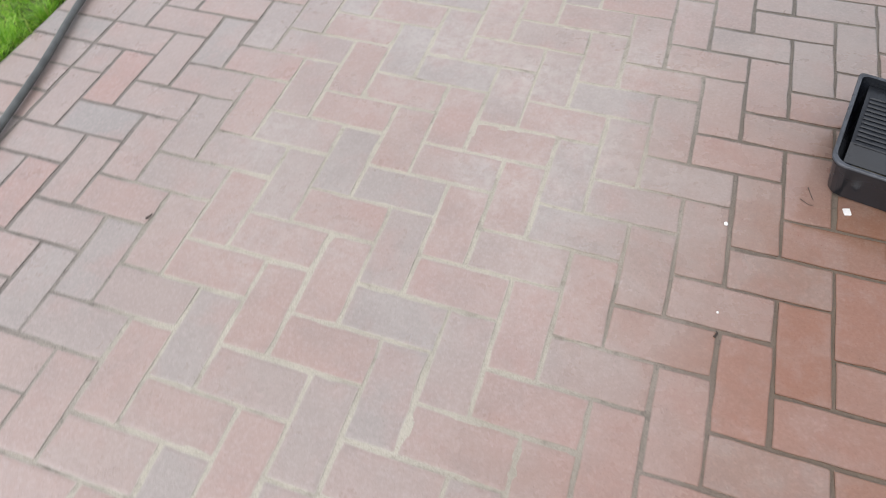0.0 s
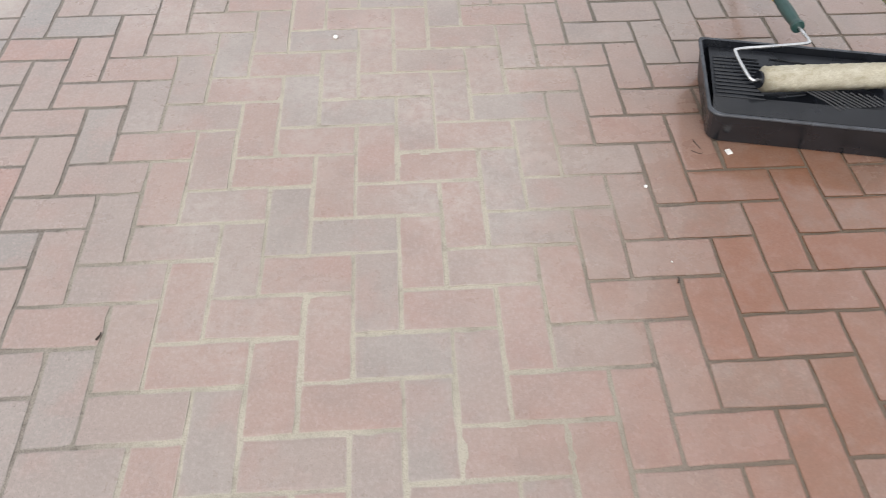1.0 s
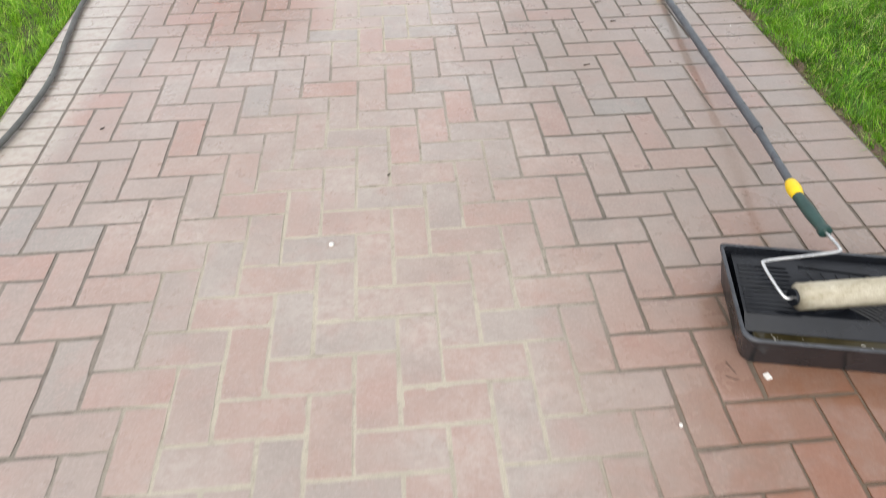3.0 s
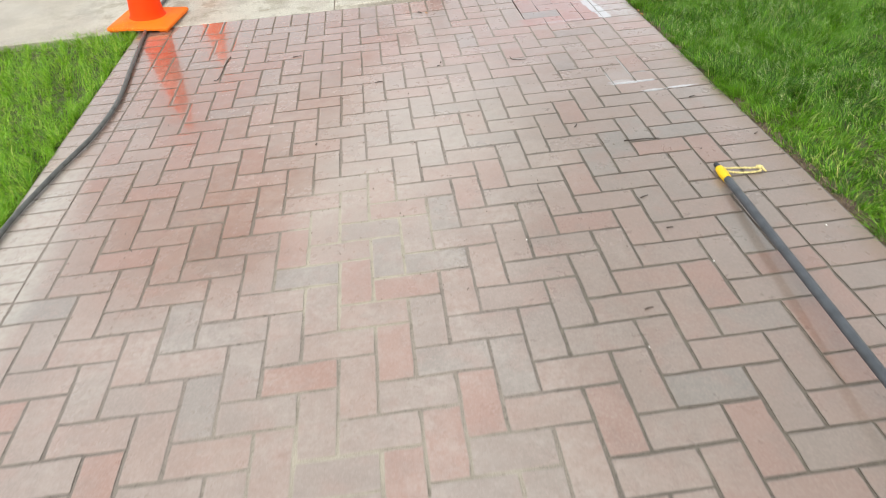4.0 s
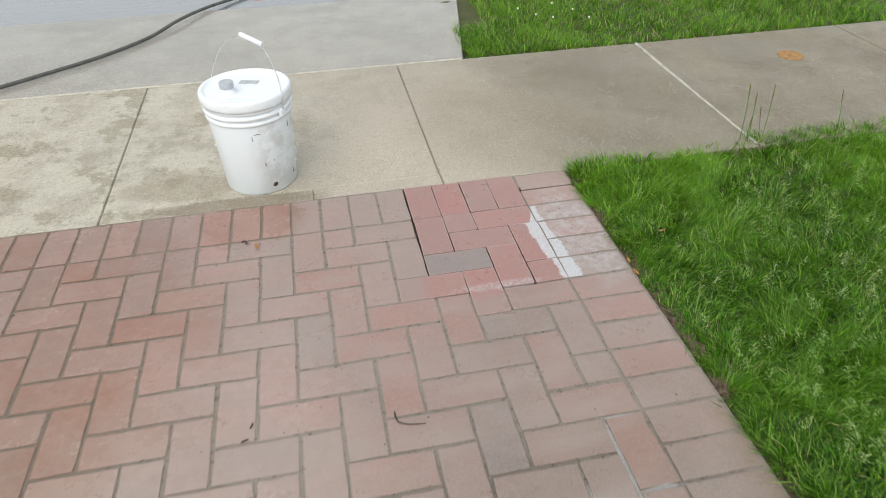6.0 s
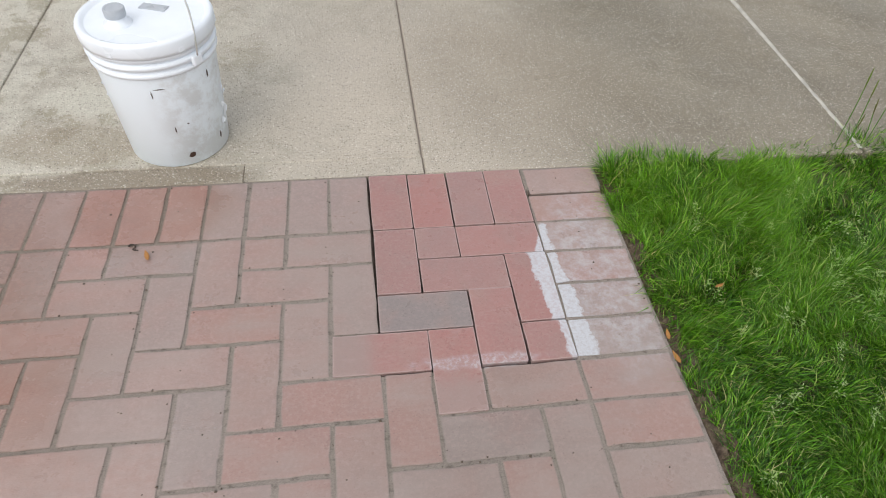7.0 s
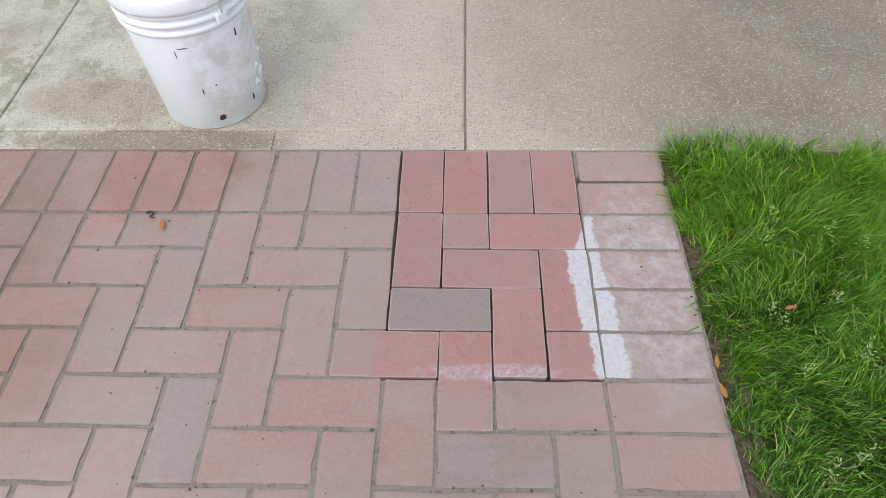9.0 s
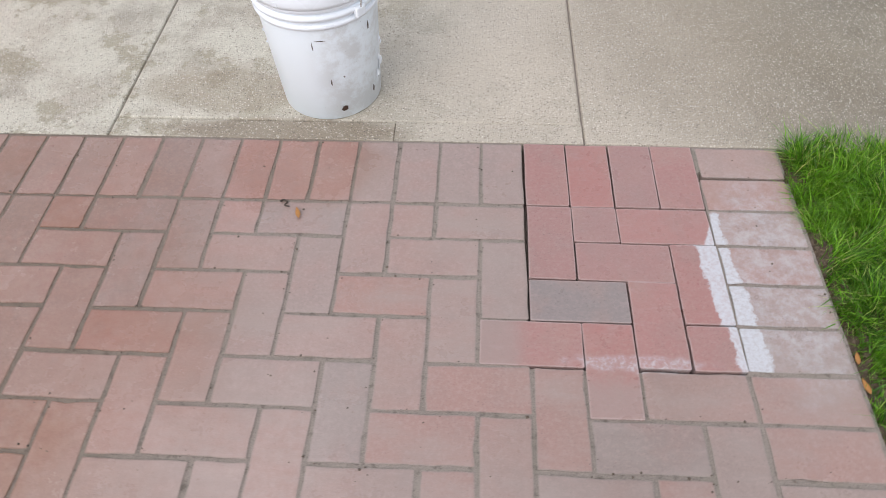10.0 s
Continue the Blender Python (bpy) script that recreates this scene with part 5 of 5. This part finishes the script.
def lay(code, x0, x1, y0, y1, owner, single):
    """One paver over the cell x0..x1, y0..y1 (metres)."""
    fresh = code in NEW or code in NEWGREY
    gap = 0.0036 if fresh else GAP
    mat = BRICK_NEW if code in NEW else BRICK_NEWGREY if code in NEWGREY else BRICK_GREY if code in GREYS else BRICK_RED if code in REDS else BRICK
    if mat is BRICK:
        roll = rng.random() if code[0] in "HV" and not -4 < y1 / U < 0 else 0.5
        mat = BRICK_RED if roll < 0.2 else BRICK_GREY if roll > 0.9 else BRICK
    if y1 < -3.3 and x0 > -2.3:
        mat = BRICK_PALE if mat is BRICK_GREY else BRICK_BLUSH if mat is BRICK_RED else mat
    w, d = x1 - x0 - gap, y1 - y0 - gap
    m = pose((x0 + x1) / 2 + rng.uniform(-0.0013, 0.0013), (y0 + y1) / 2 + rng.uniform(-0.0013, 0.0013), rng.uniform(-0.0005, 0.0005) + (0.002 if fresh else 0), rng.uniform(-0.12, 0.12), rng.uniform(-0.12, 0.12), rng.uniform(-0.6, 0.6))
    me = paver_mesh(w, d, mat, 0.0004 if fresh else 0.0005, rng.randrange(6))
    cells.append((x0, x1, y0, y1))
    if fresh:
        owner, single = patch, True
    if single:
        ob = new("brick", me)
        ob.parent, ob.matrix_basis = owner, m
    else:
        loose.setdefault(mat.name, []).append((me, m))


for j in range(2, ROWS):
    for i in range(-24, 0):
        k = (i + j) % 4
        x0, x1, y1, y0 = col(i), col(i + 1), -j * U, -(j + 1) * U
        if k == 0:
            code = f"H{i},{j}"
            x1 = col(min(i + 2, 0))
        elif k == 2:
            code = f"V{i},{j}"
            y0 -= U
        elif k == 1 and i == -24:
            code = f"H{i - 1},{j}"
        elif k == 3 and j == 2:
            code = f"V{i},{j - 1}"
        else:
            continue
        lay(code, x0, x1, y0, y1, walk_bed, j < 14 or 36 <= j < 49)
for i in range(-24, 0):
    lay(f"S{i}", col(i), col(i + 1), -2 * U, 0, edge_row, True)
for j in range(0, ROWS):
    lay(f"R{j}", 0.004 if j < 1 else 0, 2 * U, -(j + 1) * U - (0.003 if j < 1 else 0), -j * U, edge_row, j < 50)
    lay(f"L{j}", col(LEFT) - 2 * U, col(LEFT), -(j + 1) * U, -j * U, edge_row, j < 50)
for name, items in loose.items():
    vs, fs, rims = [], [], []
    for me, m in items:
        o = len(vs)
        vs += [m @ v.co for v in me.vertices]
        rims += [d.value for d in me.attributes["rim"].data]
        fs += [[o + q for q in p.vertices] for p in me.polygons]
    me = bpy.data.meshes.new("bricks_beyond")
    me.from_pydata(vs, [], fs)
    me.attributes.new("rim", "FLOAT", "POINT").data.foreach_set("value", rims)
    me.materials.append(bpy.data.materials[name])
    ob = new("bricks_beyond", me)
    ob.parent = walk_bed
    tagged(ob, kind="stuff")

# joint sand: an uneven sheet that stands high or low in the joints and dips under every paver
PX0, PX1, PY0 = -4.02 * U, 0.0, -6.02 * U
XL, XR, YB, YN = col(LEFT) - 2.03 * U, 2.03 * U, -ROWS * U, -5.4
STEP = 0.007
nx, ny = int((XR - XL) / STEP), int((0.003 - YN) / STEP)
gx, gy = np.linspace(XL, XR, nx), np.linspace(YN, 0.003, ny)
dice = np.random.default_rng(12)


def swell(size):
    """Smooth noise of about the given size in metres over the sheet, 0 to 1."""
    a = dice.random((int((XR - XL) / size) + 3, int((0.003 - YN) / size) + 3))
    u, v = (gx - XL) / size, (gy - YN) / size
    i, j = u.astype(int), v.astype(int)
    fu, fv = (u - i)[:, None], (v - j)[None, :]
    i, j = i[:, None], j[None, :]
    return a[i, j] * (1 - fu) * (1 - fv) + a[i + 1, j] * fu * (1 - fv) + a[i, j + 1] * (1 - fu) * fv + a[i + 1, j + 1] * fu * fv


level = -0.0036 + 0.0013 * swell(0.35) + 0.0010 * swell(0.05) + 0.0012 * swell(0.016)
# the joints stand open towards the lawn
level -= 0.0022 * np.clip((gx[:, None] + 0.75) / 0.4, 0, 1) * np.clip((-1.0 - gy[None, :]) / 0.8, 0, 1)
level += 0.0004 * np.clip(1.6 - np.hypot((gx[:, None] + 1.42) / 0.6, (gy[None, :] + 4.4) / 1.5) * 1.3, 0, 1)
for x0, x1, y0, y1 in cells:
    a, b = np.searchsorted(gx, (x0 + 0.0135, x1 - 0.0135))
    c, d = np.searchsorted(gy, (y0 + 0.0135, y1 - 0.0135))
    level[a:b, c:d] = -0.012
swept = (gx[:, None] > PX0) & (gx[:, None] < PX1 - 0.004) & (gy[None, :] > PY0)
level[swept] = -0.03
level[(gx > 0.006)[:, None] & (np.abs(gy + U - 0.005) < 0.014)[None, :]] = -0.02
co = np.stack(np.broadcast_arrays(gx[:, None], gy[None, :], level), axis=-1).reshape(-1, 3)
first = (np.arange(nx - 1)[:, None] * ny + np.arange(ny - 1)[None, :]).reshape(-1, 1)
quads = first + np.array([[0, ny, ny + 1, 1]])
me = bpy.data.meshes.new("joint_sand")
me.from_pydata(co.tolist(), [], quads.tolist())
me.materials.append(SAND)
ob = new("joint_sand", me)
ob.parent = walk_bed
ob["label"] = "sand swept into the joints"
bm = bmesh.new()
box(bm, XL, XR, YB, YN, -0.05, -0.0022)
part("joint_sand", bm, SAND, walk_bed, "sand swept into the joints")

# crumbs of grit lying in and beside the joints
CRUMB = plain("joint_crumb", (0.13, 0.10, 0.075), 0.9, vary=0.5, scale=90)
rng = random.Random(91)
verts, faces = [], []
for _ in range(1500):
    i, j = rng.randint(LEFT, 2), rng.uniform(0, 26) ** 1.0
    if rng.random() < 0.5:
        x, y = col(i) + rng.gauss(0, 0.006), -j * U
    else:
        x, y = col(LEFT) * rng.random() + 0.2 * rng.random(), -round(j) * U + rng.gauss(0, 0.006)
    if col(-4) - 0.01 < x < 0.0 and y > -0.63:
        continue
    r = rng.uniform(0.0008, 0.0022) * rng.choice([1, 1, 1, 1.6])
    a = rng.uniform(0, 6.28)
    n0 = len(verts)
    for k in range(4):
        verts.append((x + r * math.cos(a + k * 1.571) * rng.uniform(0.7, 1.4), y + r * math.sin(a + k * 1.571) * rng.uniform(0.7, 1.4), 0.0002))
    verts.append((x, y, r * rng.uniform(0.7, 1.3)))
    faces += [(n0 + k, n0 + (k + 1) % 4, n0 + 4) for k in range(4)]
me = bpy.data.meshes.new("joint_grit")
me.from_pydata(verts, [], faces)
me.materials.append(CRUMB)
tagged(new("joint_grit", me), "dark crumbs of grit scattered along the brick joints", "grit", kind="stuff")
